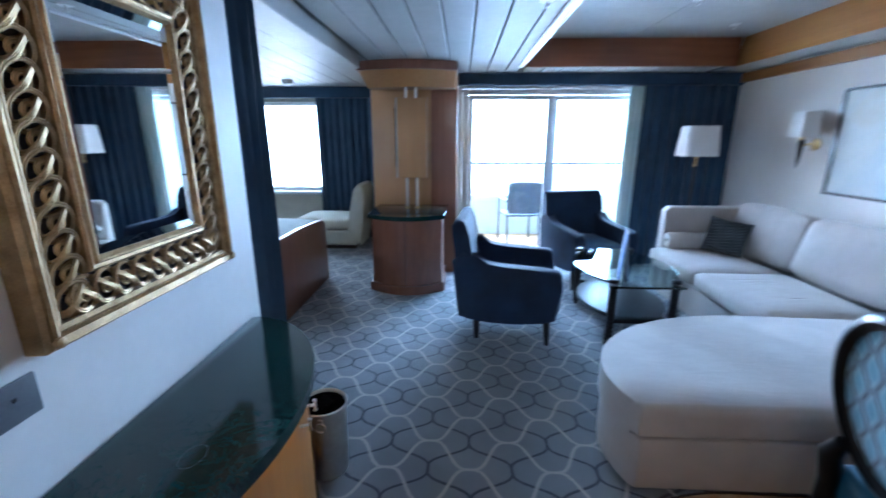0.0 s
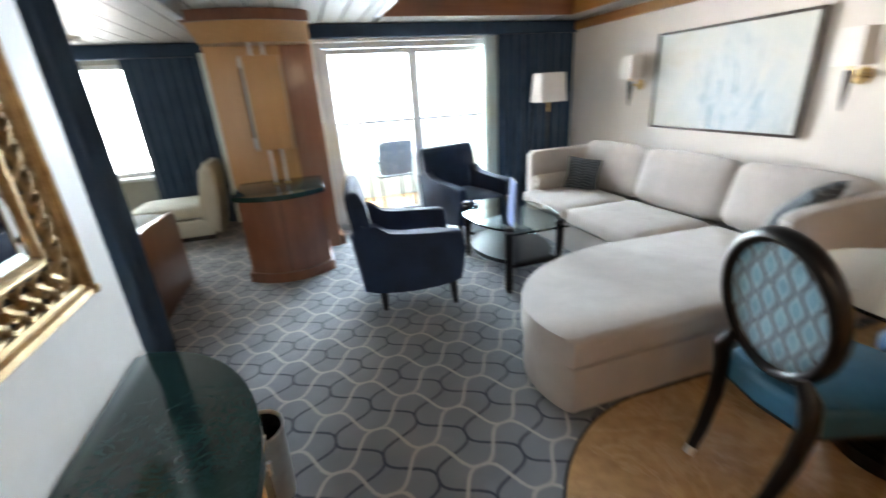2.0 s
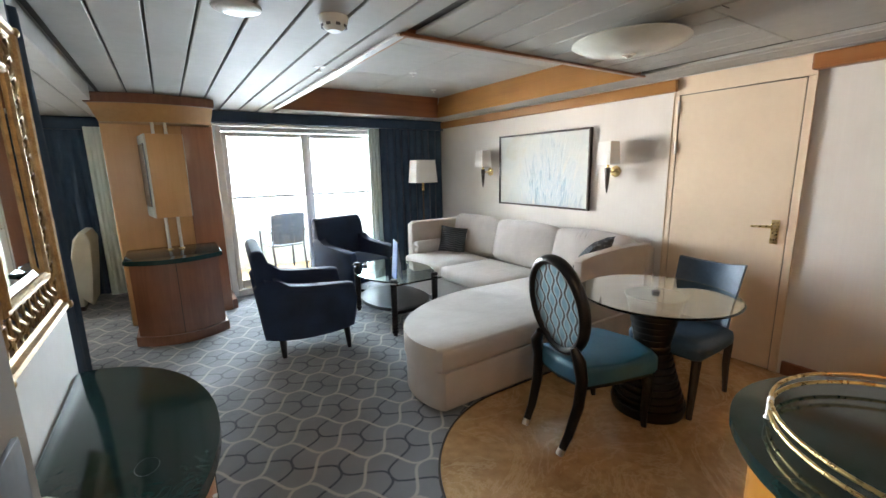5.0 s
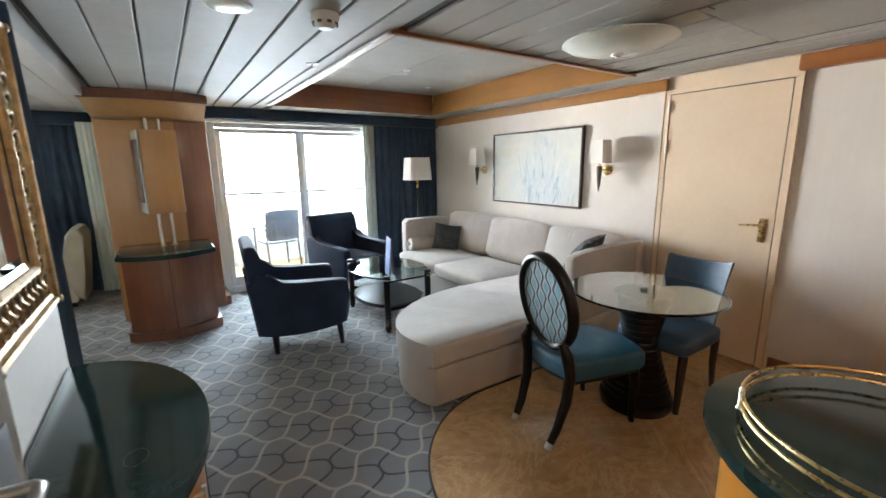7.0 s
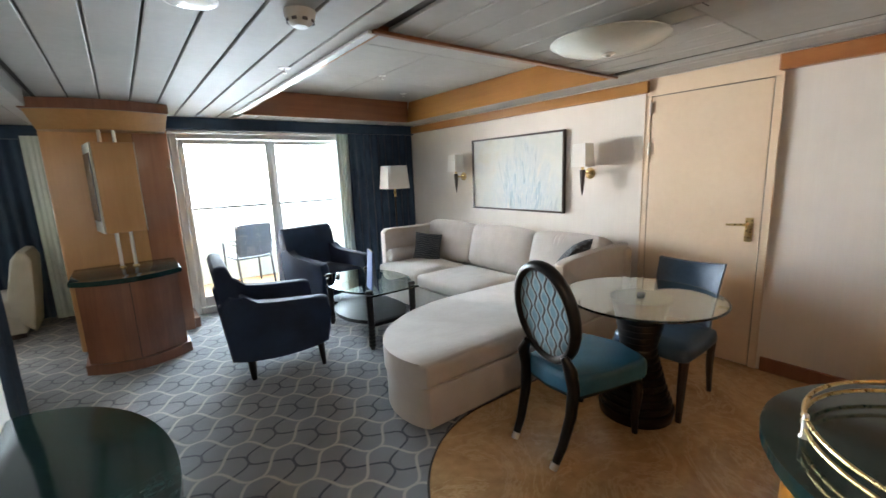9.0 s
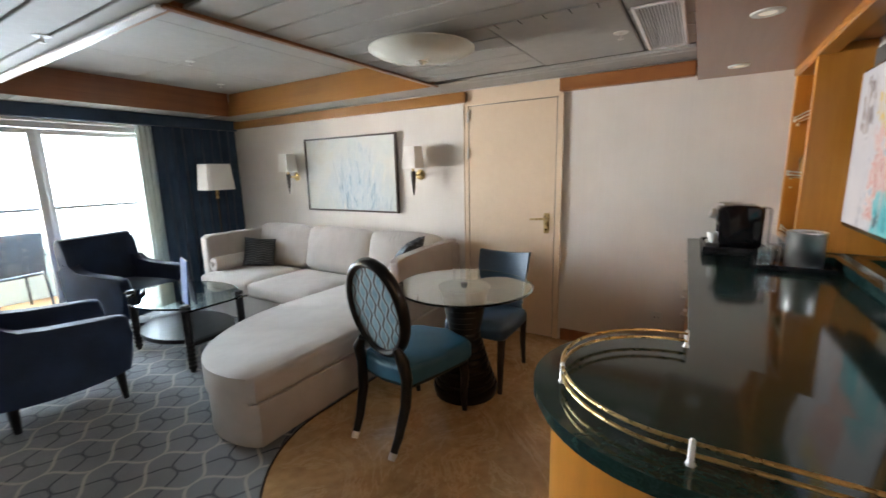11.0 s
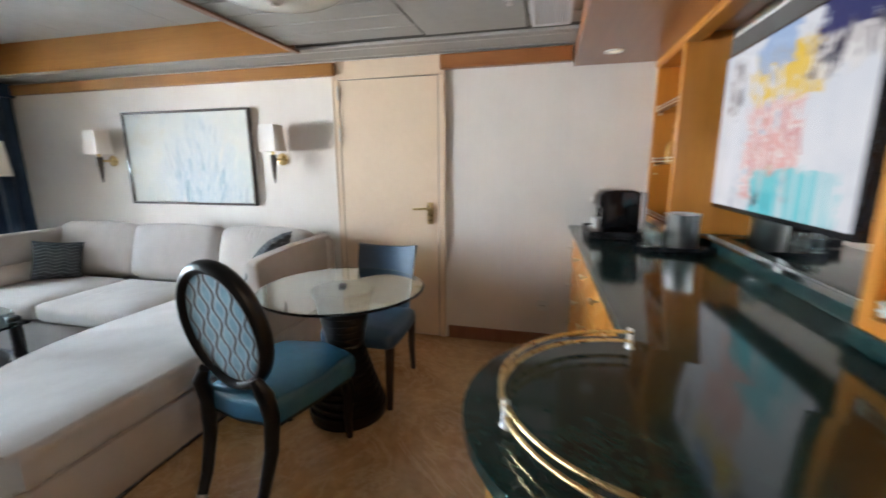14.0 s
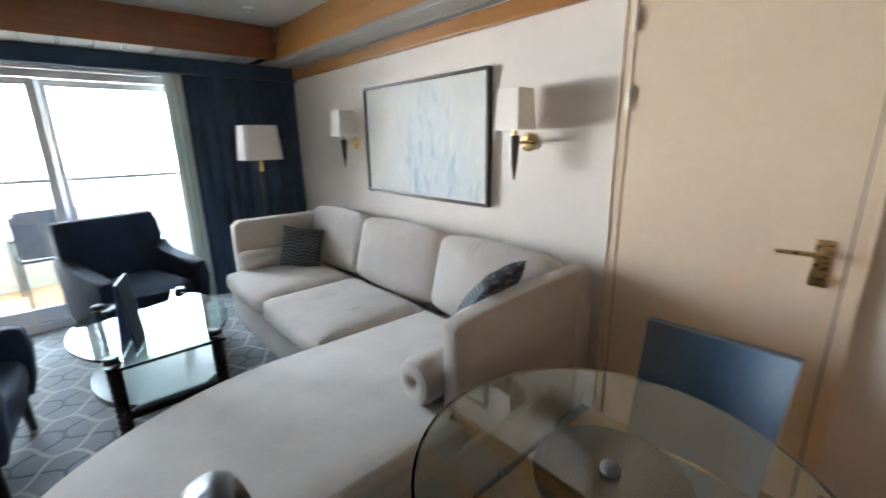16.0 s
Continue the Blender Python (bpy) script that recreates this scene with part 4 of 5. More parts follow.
part("body", box(-0.075, 0.075, -0.022, 0.022, 0, 0.018, 0.006), BLACK, remote)
for k in range(5):
    part("button", box(-0.05 + k * 0.022, -0.04 + k * 0.022, -0.01, 0.01, 0.0182, 0.0205, 0.001, 1), GREY, remote)

fl = thing("floor_lamp", pose(2.66, 4.79, 0), "brass floor lamp with a square cream linen shade, unlit", "floor lamp")
part("base", lathe([(0, 0), (0.14, 0), (0.14, 0.015), (0.05, 0.03), (0, 0.03)], 28), DARKLEG, fl)
part("pole", tube([(0, 0, 0.03), (0, 0, 1.24)], 0.012, 10), DARKLEG, fl)
part("socket", lathe([(0, 1.20), (0.016, 1.20), (0.016, 1.36), (0.022, 1.37), (0.022, 1.42), (0, 1.42)], 14), BRASS, fl)
own = bmesh.new()
ring = []
for z, h in ((1.305, 0.168), (1.605, 0.146), (1.605, 0.142), (1.305, 0.164)):
    c = 0.03
    ring.append([own.verts.new((sx * (h - (c if k else 0)), sy * (h - (0 if k else c)) * 0.8, z)) for sx, sy, k in ((1, -1, 0), (1, 1, 0), (1, 1, 1), (-1, 1, 1), (-1, 1, 0), (-1, -1, 0), (-1, -1, 1), (1, -1, 1))])
for a, b in zip(ring, ring[1:] + ring[:1]):
    for k in range(8):
        own.faces.new((a[k], a[(k + 1) % 8], b[(k + 1) % 8], b[k]))
part("shade", own, LINEN, fl, "cream linen shade", False)

pic = thing("painting", pose(3.205, 3.147, 1.452), "framed abstract painting in pale blue and white", "painting")
part("canvas", box(-0.012, 0.012, -0.645, 0.645, -0.385, 0.385), PAINTING, pic, "pale abstract canvas", False)
for b in ((-0.028, 0.014, -0.665, 0.665, 0.386, 0.405), (-0.028, 0.014, -0.665, 0.665, -0.405, -0.386), (-0.028, 0.014, -0.665, -0.646, -0.386, 0.386), (-0.028, 0.014, 0.646, 0.665, -0.386, 0.386)):
    part("frame", box(*b, 0.003, 1), DARKLEG, pic, "dark wood frame")


def make_sconce(y):
    s = thing("wall_sconce", pose(3.09, y, 0), "brass wall sconce with a dark horn stem and square cream shade", "wall lamp", "wall sconces")
    part("stem", lathe([(0, 1.238), (0.005, 1.245), (0.016, 1.32), (0.024, 1.42), (0.026, 1.47), (0, 1.47)], 14), DARKLEG, s)
    part("back_plate", moved(lathe([(0, 0), (0.052, 0), (0.052, 0.012), (0.036, 0.020), (0, 0.020)], 8), pose(0.129, -0.0, 1.435, 0, -90)), BRASS, s)
    part("arm", tube([(0.12, 0, 1.435), (0.0, 0, 1.435)], 0.011, 10), BRASS, s)
    own = bmesh.new()
    rings = [[own.verts.new((sx * h, sy * h, z)) for sx, sy in ((-1, -1), (1, -1), (1, 1), (-1, 1))] for h, z in ((0.076, 1.495), (0.064, 1.70), (0.061, 1.70), (0.073, 1.495))]
    for k in range(4):
        lo, hi = rings[k], rings[(k + 1) % 4]
        for j in range(4):
            own.faces.new((lo[j], lo[(j + 1) % 4], hi[(j + 1) % 4], hi[j]))
    part("shade", own, LINEN, s, "square cream linen shade, unlit", False)
    part("shade_holder", tube([(-0.07, 0, 1.535), (0.07, 0, 1.535)], 0.002, 6), BRASS, s)
    part("socket", lathe([(0, 1.47), (0.014, 1.47), (0.014, 1.55), (0, 1.55)], 10), BRASS, s)
    return s


make_sconce(2.212)
make_sconce(4.015)


# ---- dining corner ----
def make_dining_table():
    t = thing("dining_table", pose(2.07, 1.115, 0.006), "round glass dining table on a black hourglass pedestal", "dining table")
    part("glass_top", lathe([(0, 0.722), (0.43, 0.722), (0.44, 0.728), (0.44, 0.732), (0.43, 0.737), (0, 0.737)], 64), GREEN_GLASS, t, "round clear glass top", False)
    prof = [(0, 0.0), (0.205, 0.0), (0.208, 0.02)]
    for k in range(17):
        z = 0.03 + k * 0.040
        r = 0.102 + (0.098 if z < 0.42 else 0.078) * abs((z - 0.42) / 0.36) ** (1.3 if z < 0.42 else 1.1)
        prof += [(r, z), (r + 0.002, z + 0.012), (r + 0.002, z + 0.026), (r, z + 0.036)]
    prof += [(0.168, 0.706), (0.168, 0.7165), (0, 0.7165)]
    part("pedestal", lathe(prof, 32), EBONY, t, "black ribbed hourglass pedestal")
    part("cap", lathe([(0, 0.7375), (0.022, 0.7375), (0.022, 0.748), (0.014, 0.754), (0, 0.754)], 18), GREY, t, "small dark metal cap")


make_dining_table()


def make_oval_chair():
    """Faces its own +x."""
    c = thing("dining_chair", pose(1.618, 1.233, 0.006, 0, 0, -8), "black oval-back dining chair with a teal leather seat", "chair")
    tilt = pose(-0.23, 0.0, 0.757, 0, -11, 0)
    rim = [(0, 0.195 * math.sin(2 * math.pi * k / 36), 0.262 * math.cos(2 * math.pi * k / 36)) for k in range(36)]
    part("back_frame", moved(tube(rim, 0.036, 12, True, flat=0.72), tilt), EBONY, c, "black lacquered oval frame")
    face = prism([(0.18 * math.cos(2 * math.pi * k / 32), 0.247 * math.sin(2 * math.pi * k / 32)) for k in range(32)], -0.016, 0.016, 0.006)
    back = part("back_panel", moved(face, pose(0, 0, 0, 90, 0, 90)), WAVY, c, "pale blue back with dark wavy lines")
    back.matrix_basis = tilt
    outline = [(-0.20, -0.19), (0.02, -0.224), (0.25, -0.245), (0.30, -0.225), (0.33, -0.17), (0.343, 0.0), (0.33, 0.17), (0.30, 0.225), (0.25, 0.245), (0.02, 0.224), (-0.20, 0.19), (-0.225, 0.0)]
    own = prism(outline, 0.362, 0.462, 0.040, 5, rim_only=True)
    part("seat", own, TEAL, c, "teal leather seat")
    part("seat_rail", prism([(x * 0.95, y * 0.95) for x, y in outline], 0.335, 0.367, 0.006), EBONY, c)
    for s in (-1, 1):
        pts = [(-0.235, s * 0.135, 0.565), (-0.230, s * 0.175, 0.50), (-0.210, s * 0.178, 0.40), (-0.220, s * 0.170, 0.25), (-0.272, s * 0.158 - 0.008, 0.10), (-0.335, s * 0.148 - 0.02, 0.0)]
        leg = part("back_leg", tube(pts, [0.022, 0.034, 0.032, 0.029, 0.024, 0.019], 10), EBONY, c)
        part("ferrule", tube([(-0.317, s * 0.151 - 0.017, 0.03), (-0.336, s * 0.148 - 0.02, 0.0)], [0.0215, 0.020], 10), CHROME, leg)
        pts = [(0.245, s * 0.195, 0.37), (0.265, s * 0.20, 0.25), (0.255, s * 0.195, 0.10), (0.265, s * 0.195, 0.0)]
        part("front_leg", tube(pts, [0.030, 0.028, 0.020, 0.016], 10), EBONY, c)


make_oval_chair()


def make_low_chair():
    """Faces its own +x."""
    c = thing("dining_chair", pose(2.375, 1.085, 0.006, 0, 0, 181), "slate blue leather dining chair with dark legs", "chair")
    part("seat", cushion(-0.20, 0.27, -0.225, 0.225, 0.36, 0.47, 0.012, 0.04), SLATE, c)
    own = bmesh.new()
    cols, rows = 12, 10
    sheets = []
    for side in (0, 1):
        g = []
        for j in range(rows + 1):
            u = j / rows
            line = []
            for k in range(cols + 1):
                s = k / cols * 2 - 1
                half = 0.178 + 0.022 * u
                x = -0.215 - 0.12 * u ** 1.3 + 0.05 * s * s - (0.034 if side else 0)
                z = 0.45 + u * (0.385 + 0.022 * s * s)
                line.append(own.verts.new((x, s * half, z)))
            g.append(line)
        sheets.append(g)
        for j in range(rows):
            for k in range(cols):
                own.faces.new((g[j][k], g[j][k + 1], g[j + 1][k + 1], g[j + 1][k]))
    a, b = sheets
    for j in range(rows):
        for k in (0, cols):
            own.faces.new((a[j][k], a[j + 1][k], b[j + 1][k], b[j][k]))
    for k in range(cols):
        for j in (0, rows):
            own.faces.new((a[j][k], a[j][k + 1], b[j][k + 1], b[j][k]))
    part("backrest", own, SLATE, c)
    for s in (-1, 1):
        part("back_leg", tube([(-0.20, s * 0.19, 0.37), (-0.215, s * 0.18, 0.2), (-0.262, s * 0.175, 0.0)], [0.024, 0.022, 0.015], 8), DARKLEG, c)
        part("front_leg", tube([(0.22, s * 0.19, 0.37), (0.235, s * 0.19, 0.2), (0.245, s * 0.19, 0.0)], [0.028, 0.024, 0.017], 8), DARKLEG, c)


make_low_chair()


# ---- bar ----
TOP = 0.955
ARC = arc(0.83, -0.14, 0.34, 0, 180, 28)


def bar_outline(d):
    """The worktop's plan, drawn in by d."""
    return [(3.215, -0.09 - d), (1.20 - d, -0.14 - d)] + [(0.83 + (x - 0.83) * (0.34 - d) / 0.34, -0.14 + (y + 0.14) * (0.34 - d) / 0.34) for x, y in ARC] + [(0.49 + d, -0.795), (3.215, -0.795)]


bar = thing("bar_counter", pose(0, 0, 0), "honey wood bar cabinet with a rounded end and drawers", "bar")
part("plinth", prism(bar_outline(0.08), 0.007, 0.09), DARKLEG, bar, "dark plinth")
part("body", prism(bar_outline(0.045), 0.09, TOP - 0.045), HONEY, bar)
top = thing("bar_worktop", pose(0, 0, 0), "polished dark green marble worktop with a rounded end", "worktop")
part("slab", prism(bar_outline(0.0), TOP - 0.022, TOP, 0.009, 4), GREEN, top)
part("under_slab", prism(bar_outline(0.012), TOP - 0.045, TOP - 0.0225, 0.007, 3), GREEN, top, "stepped lower marble edge")
part("upstand", prism([(0.52, -0.798), (0.545, -0.645), (1.262, -0.645), (1.262, -0.735), (2.50, -0.735), (2.50, -0.60), (3.215, -0.60), (3.215, -0.798)], TOP + 0.001, 1.005, 0.006, 2), GREEN, top, "raised green marble ledge")
for col in range(5):
    x1 = 3.17 - col * 0.385
    for row in range(3):
        z1 = 0.885 - row * 0.262
        face_y = -0.137 + 0.0 - (3.215 - x1 + 0.19) * 0.0244
        own = bmesh.new()
        rim = [own.verts.new((sx * 0.186, 0.0, zz)) for sx, zz in ((-1, z1 - 0.250), (1, z1 - 0.250), (1, z1), (-1, z1))]
        lip = [own.verts.new((sx * 0.184, 0.010, zz)) for sx, zz in ((-1, z1 - 0.248), (1, z1 - 0.248), (1, z1 - 0.002), (-1, z1 - 0.002))]
        peak = own.verts.new((0.0, 0.034, z1 - 0.125))
        own.faces.new(rim)
        for k in range(4):
            j = (k + 1) % 4
            own.faces.new((rim[k], rim[j], lip[j], lip[k])), own.faces.new((lip[k], lip[j], peak))
        dr = part("drawer_front", moved(own, pose(x1 - 0.19, face_y, 0, 0, 0, 1.4)), HONEY, bar, "faceted honey wood drawer front", False)
        own = tube([(0, 0, 0), (0, 0.030, 0)], 0.005, 8)
        tube([(-0.024, 0.030, 0), (-0.012, 0.030, 0), (0.012, 0.030, 0), (0.024, 0.030, 0)], [0.009, 0.006, 0.006, 0.009], 8, bm=own)
        part("knob", moved(own, pose(x1 - 0.19, face_y + 0.018, z1 - 0.05, 0, 0, 1.4)), CHROME, dr, "small steel bar knob")
part("joint", box(0.5335, 0.5352, -0.30, -0.297, 0.09, TOP - 0.05), DARKLEG, bar)


def make_rail():
    g = thing("gallery_rail", pose(0, 0, TOP), "low double brass gallery rail with steel posts", "rail")
    line = [(1.10, -0.137)] + arc(0.83, -0.14, 0.272, 0, 180, 30) + [(0.560, -0.35), (0.562, -0.643)]
    for z in (0.020, 0.042):
        part("rail_tube", tube([(x, y, z) for x, y in line], 0.0042, 8), BRASS, g)
    for x, y in ((1.105, -0.137), (0.735, 0.115), (0.556, -0.158), (0.561, -0.566)):
        part("post", lathe([(0, 0.0005), (0.0085, 0.0005), (0.0085, 0.004), (0.0058, 0.008), (0.0058, 0.047), (0.004, 0.051), (0, 0.051)], 14, cx=x, cy=y), STEEL, g)


make_rail()


def make_hutch(x0, x1, y_front, label, shelves):
    h = thing("display_shelf", pose(0, 0, 0), label, "shelf", "bar display shelves")
    z0, z1, yb = 1.006, 2.028, -0.798
    w = 0.045
    part("side_panel", box(x0, x0 + w, yb, y_front, z0, z1, 0.003, 1), HONEY, h)
    part("side_panel", box(x1 - w, x1, yb, y_front, z0, z1, 0.003, 1), HONEY, h)
    back = part("back_panel", box(x0 + w, x1 - w, yb, yb + 0.008, z0, z1), GOLDEN, h, "pale honey veneer back", False)
    cols = max(3, round((x1 - x0) / 0.145))
    for k in range(cols):
        a, b = x0 + w + (x1 - x0 - 2 * w) * k / cols, x0 + w + (x1 - x0 - 2 * w) * (k + 1) / cols
        for c, d in ((z0 + 0.036, 1.222), (1.2225, 1.62), (1.6205, z1 - 0.05)):
            part("veneer_board", box(a + 0.0003, b - 0.0003, yb + 0.0085, yb + 0.012, c, d), GOLDEN, back, "", False)
    part("bottom", box(x0 + w, x1 - w, y_front - 0.022, y_front, z0, z0 + 0.035, 0.003, 1), HONEY_X, h)
    part("base_slab", box(x0 + w, x1 - w, yb + 0.012, y_front - 0.0225, z0, z0 + 0.034, 0.003, 1), GREEN, h, "polished dark stone shelf bottom")
    for x in (x0 + w + 0.005, x1 - w - 0.005):
        for y in (yb + 0.045, y_front - 0.035):
            part("shelf_pin", moved(lathe([(0, -0.006), (0.006, -0.006), (0.006, 0.006), (0, 0.006)], 8), pose(x, y, 1.318, 0, 90)), CHROME, h)
    part("top", box(x0 + w, x1 - w, yb + 0.012, y_front, z1 - 0.05, z1, 0.003, 1), HONEY_X, h)
    for z in shelves:
        sh = part("glass_shelf", box(x0 + w, x1 - w, yb + 0.012, y_front - 0.02, z, z + 0.008), GLASS, h, "glass shelf", False)
        for x in (x0 + w + 0.008, x1 - w - 0.008):
            for y in (yb + 0.02, y_front - 0.03):
                part("shelf_pin", lathe([(0, z - 0.012), (0.007, z - 0.012), (0.007, z - 0.001), (0, z - 0.001)], 8, cx=x, cy=y), CHROME, sh)
    for z in [z0 + 0.035] + list(shelves):
        for dz in (0.018, 0.036):
            part("rail_tube", tube([(x0 + w, y_front - 0.012, z + dz), (x1 - w, y_front - 0.012, z + dz)], 0.0035, 6), CHROME, h)
        for x in (x0 + w + 0.02, x1 - w - 0.02):
            part("rail_post", lathe([(0, z + 0.0085), (0.006, z + 0.0085), (0.006, z + 0.045), (0, z + 0.045)], 8, cx=x, cy=y_front - 0.012), CHROME, h)
    return h


near_shelf = make_hutch(0.545, 1.245, -0.648, "open honey wood display shelf, empty, with glass shelf", (1.645,))
# thin sheet over the west side, browner and darkened for its dim light
part("end_veneer", box(0.541, 0.5445, -0.797, -0.650, 1.008, 2.026, 0.001, 1), OLIVE, near_shelf, "brown veneered end, darkened for the weaker light there", False)
make_hutch(2.62, 3.212, -0.585, "open honey wood display shelf with glasses on it", (1.38, 1.70))
setting("trim_bar_cornice", box(0.545, 3.215, -0.66, -0.575, 1.985, 2.0295, 0.006, 1), HONEY_X, "honey wood cornice over the bar shelves", "wood trim")
mirror = thing("bar_mirror", pose(0, 0, 0), "mirror panel behind the television", "mirror")
part("glass", box(1.25, 2.615, -0.798, -0.790, 1.008, 1.50), MIRROR, mirror, "", False)
# dark sheet added where the upper mirror would reflect the dim bar ceiling
setting("wall_bar_panel", box(1.25, 2.615, -0.799, -0.788, 1.503, 1.98, 0.002, 1), CHARCOAL, "dark grey sheet over the bar mirror, in place of a dark reflection", "wall panel")

tv = thing("television", pose(1.905, -0.712, 1.515), "flat television showing a bright colourful picture", "television")
part("body", box(-0.50, 0.50, -0.06, 0.0, -0.34, 0.34, 0.008, 2), BLACK, tv)
part("screen", box(-0.488, 0.488, 0.0005, 0.003, -0.318, 0.328), SCREEN, tv, "lit colourful screen", False)
part("bracket", box(-0.10, 0.10, -0.078, -0.06, -0.12, 0.12, 0.004), BLACK, tv)


# ---- entry side: counter, mirror, bin ----
def bow(d):
    return arc(-0.679, 1.25, 0.445 - d, 90, -90, 36, 0.64 - d)


cab = thing("entry_cabinet", pose(0, 0, 0), "bow-fronted honey wood cabinet against the white wall", "cabinet")
part("plinth", prism(bow(0.06), 0.0, 0.08), DARKLEG, cab)
part("body", prism(bow(0.035), 0.08, 0.690), HONEY, cab)
part("door_joint", tube([(-0.265, 1.42, 0.09), (-0.265, 1.42, 0.685)], 0.002, 5), DARKLEG, cab)
for y, z in ((1.46, 0.60), (1.36, 0.60), (1.00, 0.60)):
    x = -0.679 + 0.41 * math.sqrt(1 - ((y - 1.25) / 0.605) ** 2)
    own = tube([(0, 0, 0), (0.032, 0, 0)], 0.005, 8)
    tube([(0.032, 0, -0.020), (0.032, 0, -0.013), (0.032, 0, 0.013), (0.032, 0, 0.020)], [0.007, 0.005, 0.005, 0.007], 8, bm=own)
    part("knob", moved(own, pose(x - 0.002, y, z, 0, 0, 20)), CHROME, cab, "small steel bar knob")
top = thing("entry_worktop", pose(0, 0, 0), "bow-fronted dark green marble top on the entry cabinet", "worktop")
part("slab", prism(bow(0.0), 0.691, 0.73, 0.017, 5), GREEN, top)
part("ring_mark", tube([(-0.42 + 0.028 * math.cos(2 * math.pi * k / 28), 1.08 + 0.04 * math.sin(2 * math.pi * k / 28), 0.7298) for k in range(28)], 0.0006, 5, True), GREY, top)

plate = thing("wall_switch_plate", pose(-0.679, 0.94, 0.955), "flat dark grey switch plate on the white wall", "switch")
part("plate", box(0.0, 0.008, -0.07, 0.065, -0.045, 0.045, 0.003), GREY, plate)
part("sensor", box(0.0082, 0.0095, 0.01, 0.018, 0.004, 0.012), BLACK, plate)


def make_mirror():
    m = thing("wall_mirror", pose(-0.678, 1.361, 1.495), "wall mirror in an ornate gilded frame of interlaced rings", "mirror")
    W, H, w, h = 0.361, 0.460, 0.190, 0.292
    part("backing", box(0.0, 0.012, -W + 0.01, W - 0.01, -H + 0.01, H - 0.01), DARKLEG, m)
    part("glass", box(0.0125, 0.034, -w - 0.005, w + 0.005, -h - 0.005, h + 0.005), MIRROR, m, "mirror glass", False)
    for s in (-1, 1):
        own = prism([(0.034, w * s), (0.040, (w - 0.001) * s), (0.0342, (w - 0.022) * s)][::s], -h + 0.004, h - 0.004)
        part("bevel", own, MIRROR, m, "bevelled mirror edge", False)
        own = prism([(0.034, h * s), (0.040, (h - 0.001) * s), (0.0342, (h - 0.022) * s)][::s], -w + 0.004, w - 0.004)
        part("bevel", moved(own, Matrix(((1, 0, 0, 0), (0, 0, 1, 0), (0, 1, 0, 0), (0, 0, 0, 1)))), MIRROR, m, "bevelled mirror edge", False)

    def moulding(a, b, profile):
        """Four mitred lengths round the rectangle; profile gives (outward, proud) pairs."""
        corners = [(-1, -1), (1, -1), (1, 1), (-1, 1)]
        for k in range(4):
            own = bmesh.new()
            ends = []
            for c in (corners[k], corners[(k + 1) % 4]):
                ends.append([own.verts.new((p, c[0] * (a + o), c[1] * (b + o))) for o, p in profile])
            n = len(profile)
            for j in range(n):
                own.faces.new((ends[0][j], ends[0][(j + 1) % n], ends[1][(j + 1) % n], ends[1][j]))
            own.faces.new(ends[0][::-1]), own.faces.new(ends[1])
            part("moulding", own, GOLD, m, "gilded moulding", False)

    moulding(w - 0.002, h - 0.002, [(0, 0.012), (0, 0.046), (0.008, 0.054), (0.014, 0.054), (0.018, 0.048), (0.026, 0.050), (0.032, 0.044), (0.034, 0.012)])
    moulding(W - 0.050, H - 0.050, [(0, 0.0), (0, 0.044), (0.010, 0.050), (0.016, 0.046), (0.020, 0.058), (0.030, 0.062), (0.034, 0.054), (0.040, 0.056), (0.048, 0.046), (0.050, 0.0)])
    cy, cz = (w + 0.032 + W - 0.05) / 2, (h + 0.032 + H - 0.05) / 2
    reach = (W - 0.05 - w - 0.032) / 2

    def chain_link():
        """One ridged ring, a knot at its middle and a band that swings on to the next."""
        own = bmesh.new()

        def ridge(points, r):
            tube(points, r, 5, True, bm=own)

        for rad in (reach * 0.97, reach * 0.84):
            ridge([(0.038 + 0.009 * math.sin(2 * math.pi * j / 22), rad * math.cos(2 * math.pi * j / 22), rad * math.sin(2 * math.pi * j / 22)) for j in range(22)], 0.0034)
        for rad in (0.0175, 0.0115):
            ridge([(0.044 - 0.2 * rad, rad * math.cos(2 * math.pi * j / 14), rad * math.sin(2 * math.pi * j / 14)) for j in range(14)], 0.0033)
        for off in (-0.0055, 0.0, 0.0055):
            pts = []
            for j in range(13):
                q = -1 + 2 * j / 12
                pts.append((0.049 - 0.015 * q * q, 0.034 * q, 0.027 * math.sin(1.7 * q) + off))
            tube(pts, 0.0035, 5, bm=own)
        ob = part("link", own, GOLD, m, "gilded interlaced ring")
        return ob.data, ob

    data, first = chain_link()
    places = []
    for s in (-1, 1):
        for along_y, n in ((False, 13), (True, 9)):
            half = cy if along_y else cz
            for k in range(n + (0 if along_y else 1)):
                q = -half + 2 * half * ((k + 0.5) / n if along_y else k / n)
                places.append(pose(0, q, s * cz, 90) if along_y else pose(0, s * cy, q))
    first.matrix_basis = places[0]
    for place in places[1:]:
        ob = new("link", data)
        ob.parent, ob.matrix_basis = m, place
    for s in (-1, 1):
        for t in (-1, 1):
            part("rosette", moved(lathe([(0, 0), (0.014, 0.0), (0.012, 0.008), (0.004, 0.012), (0, 0.012)], 10), pose(0.058, s * (W - 0.022), t * (H - 0.022), 0, 90)), GOLD, m)


make_mirror()

bin_ = thing("waste_bin", pose(-0.375, 1.845, 0), "brushed steel waste bin with a ring handle on the carpet", "waste bin")
part("body", lathe([(0, 0.002), (0.088, 0.002), (0.098, 0.34), (0.103, 0.345), (0.099, 0.35), (0.094, 0.34), (0.084, 0.012), (0, 0.012)], 32), CHROME, bin_)
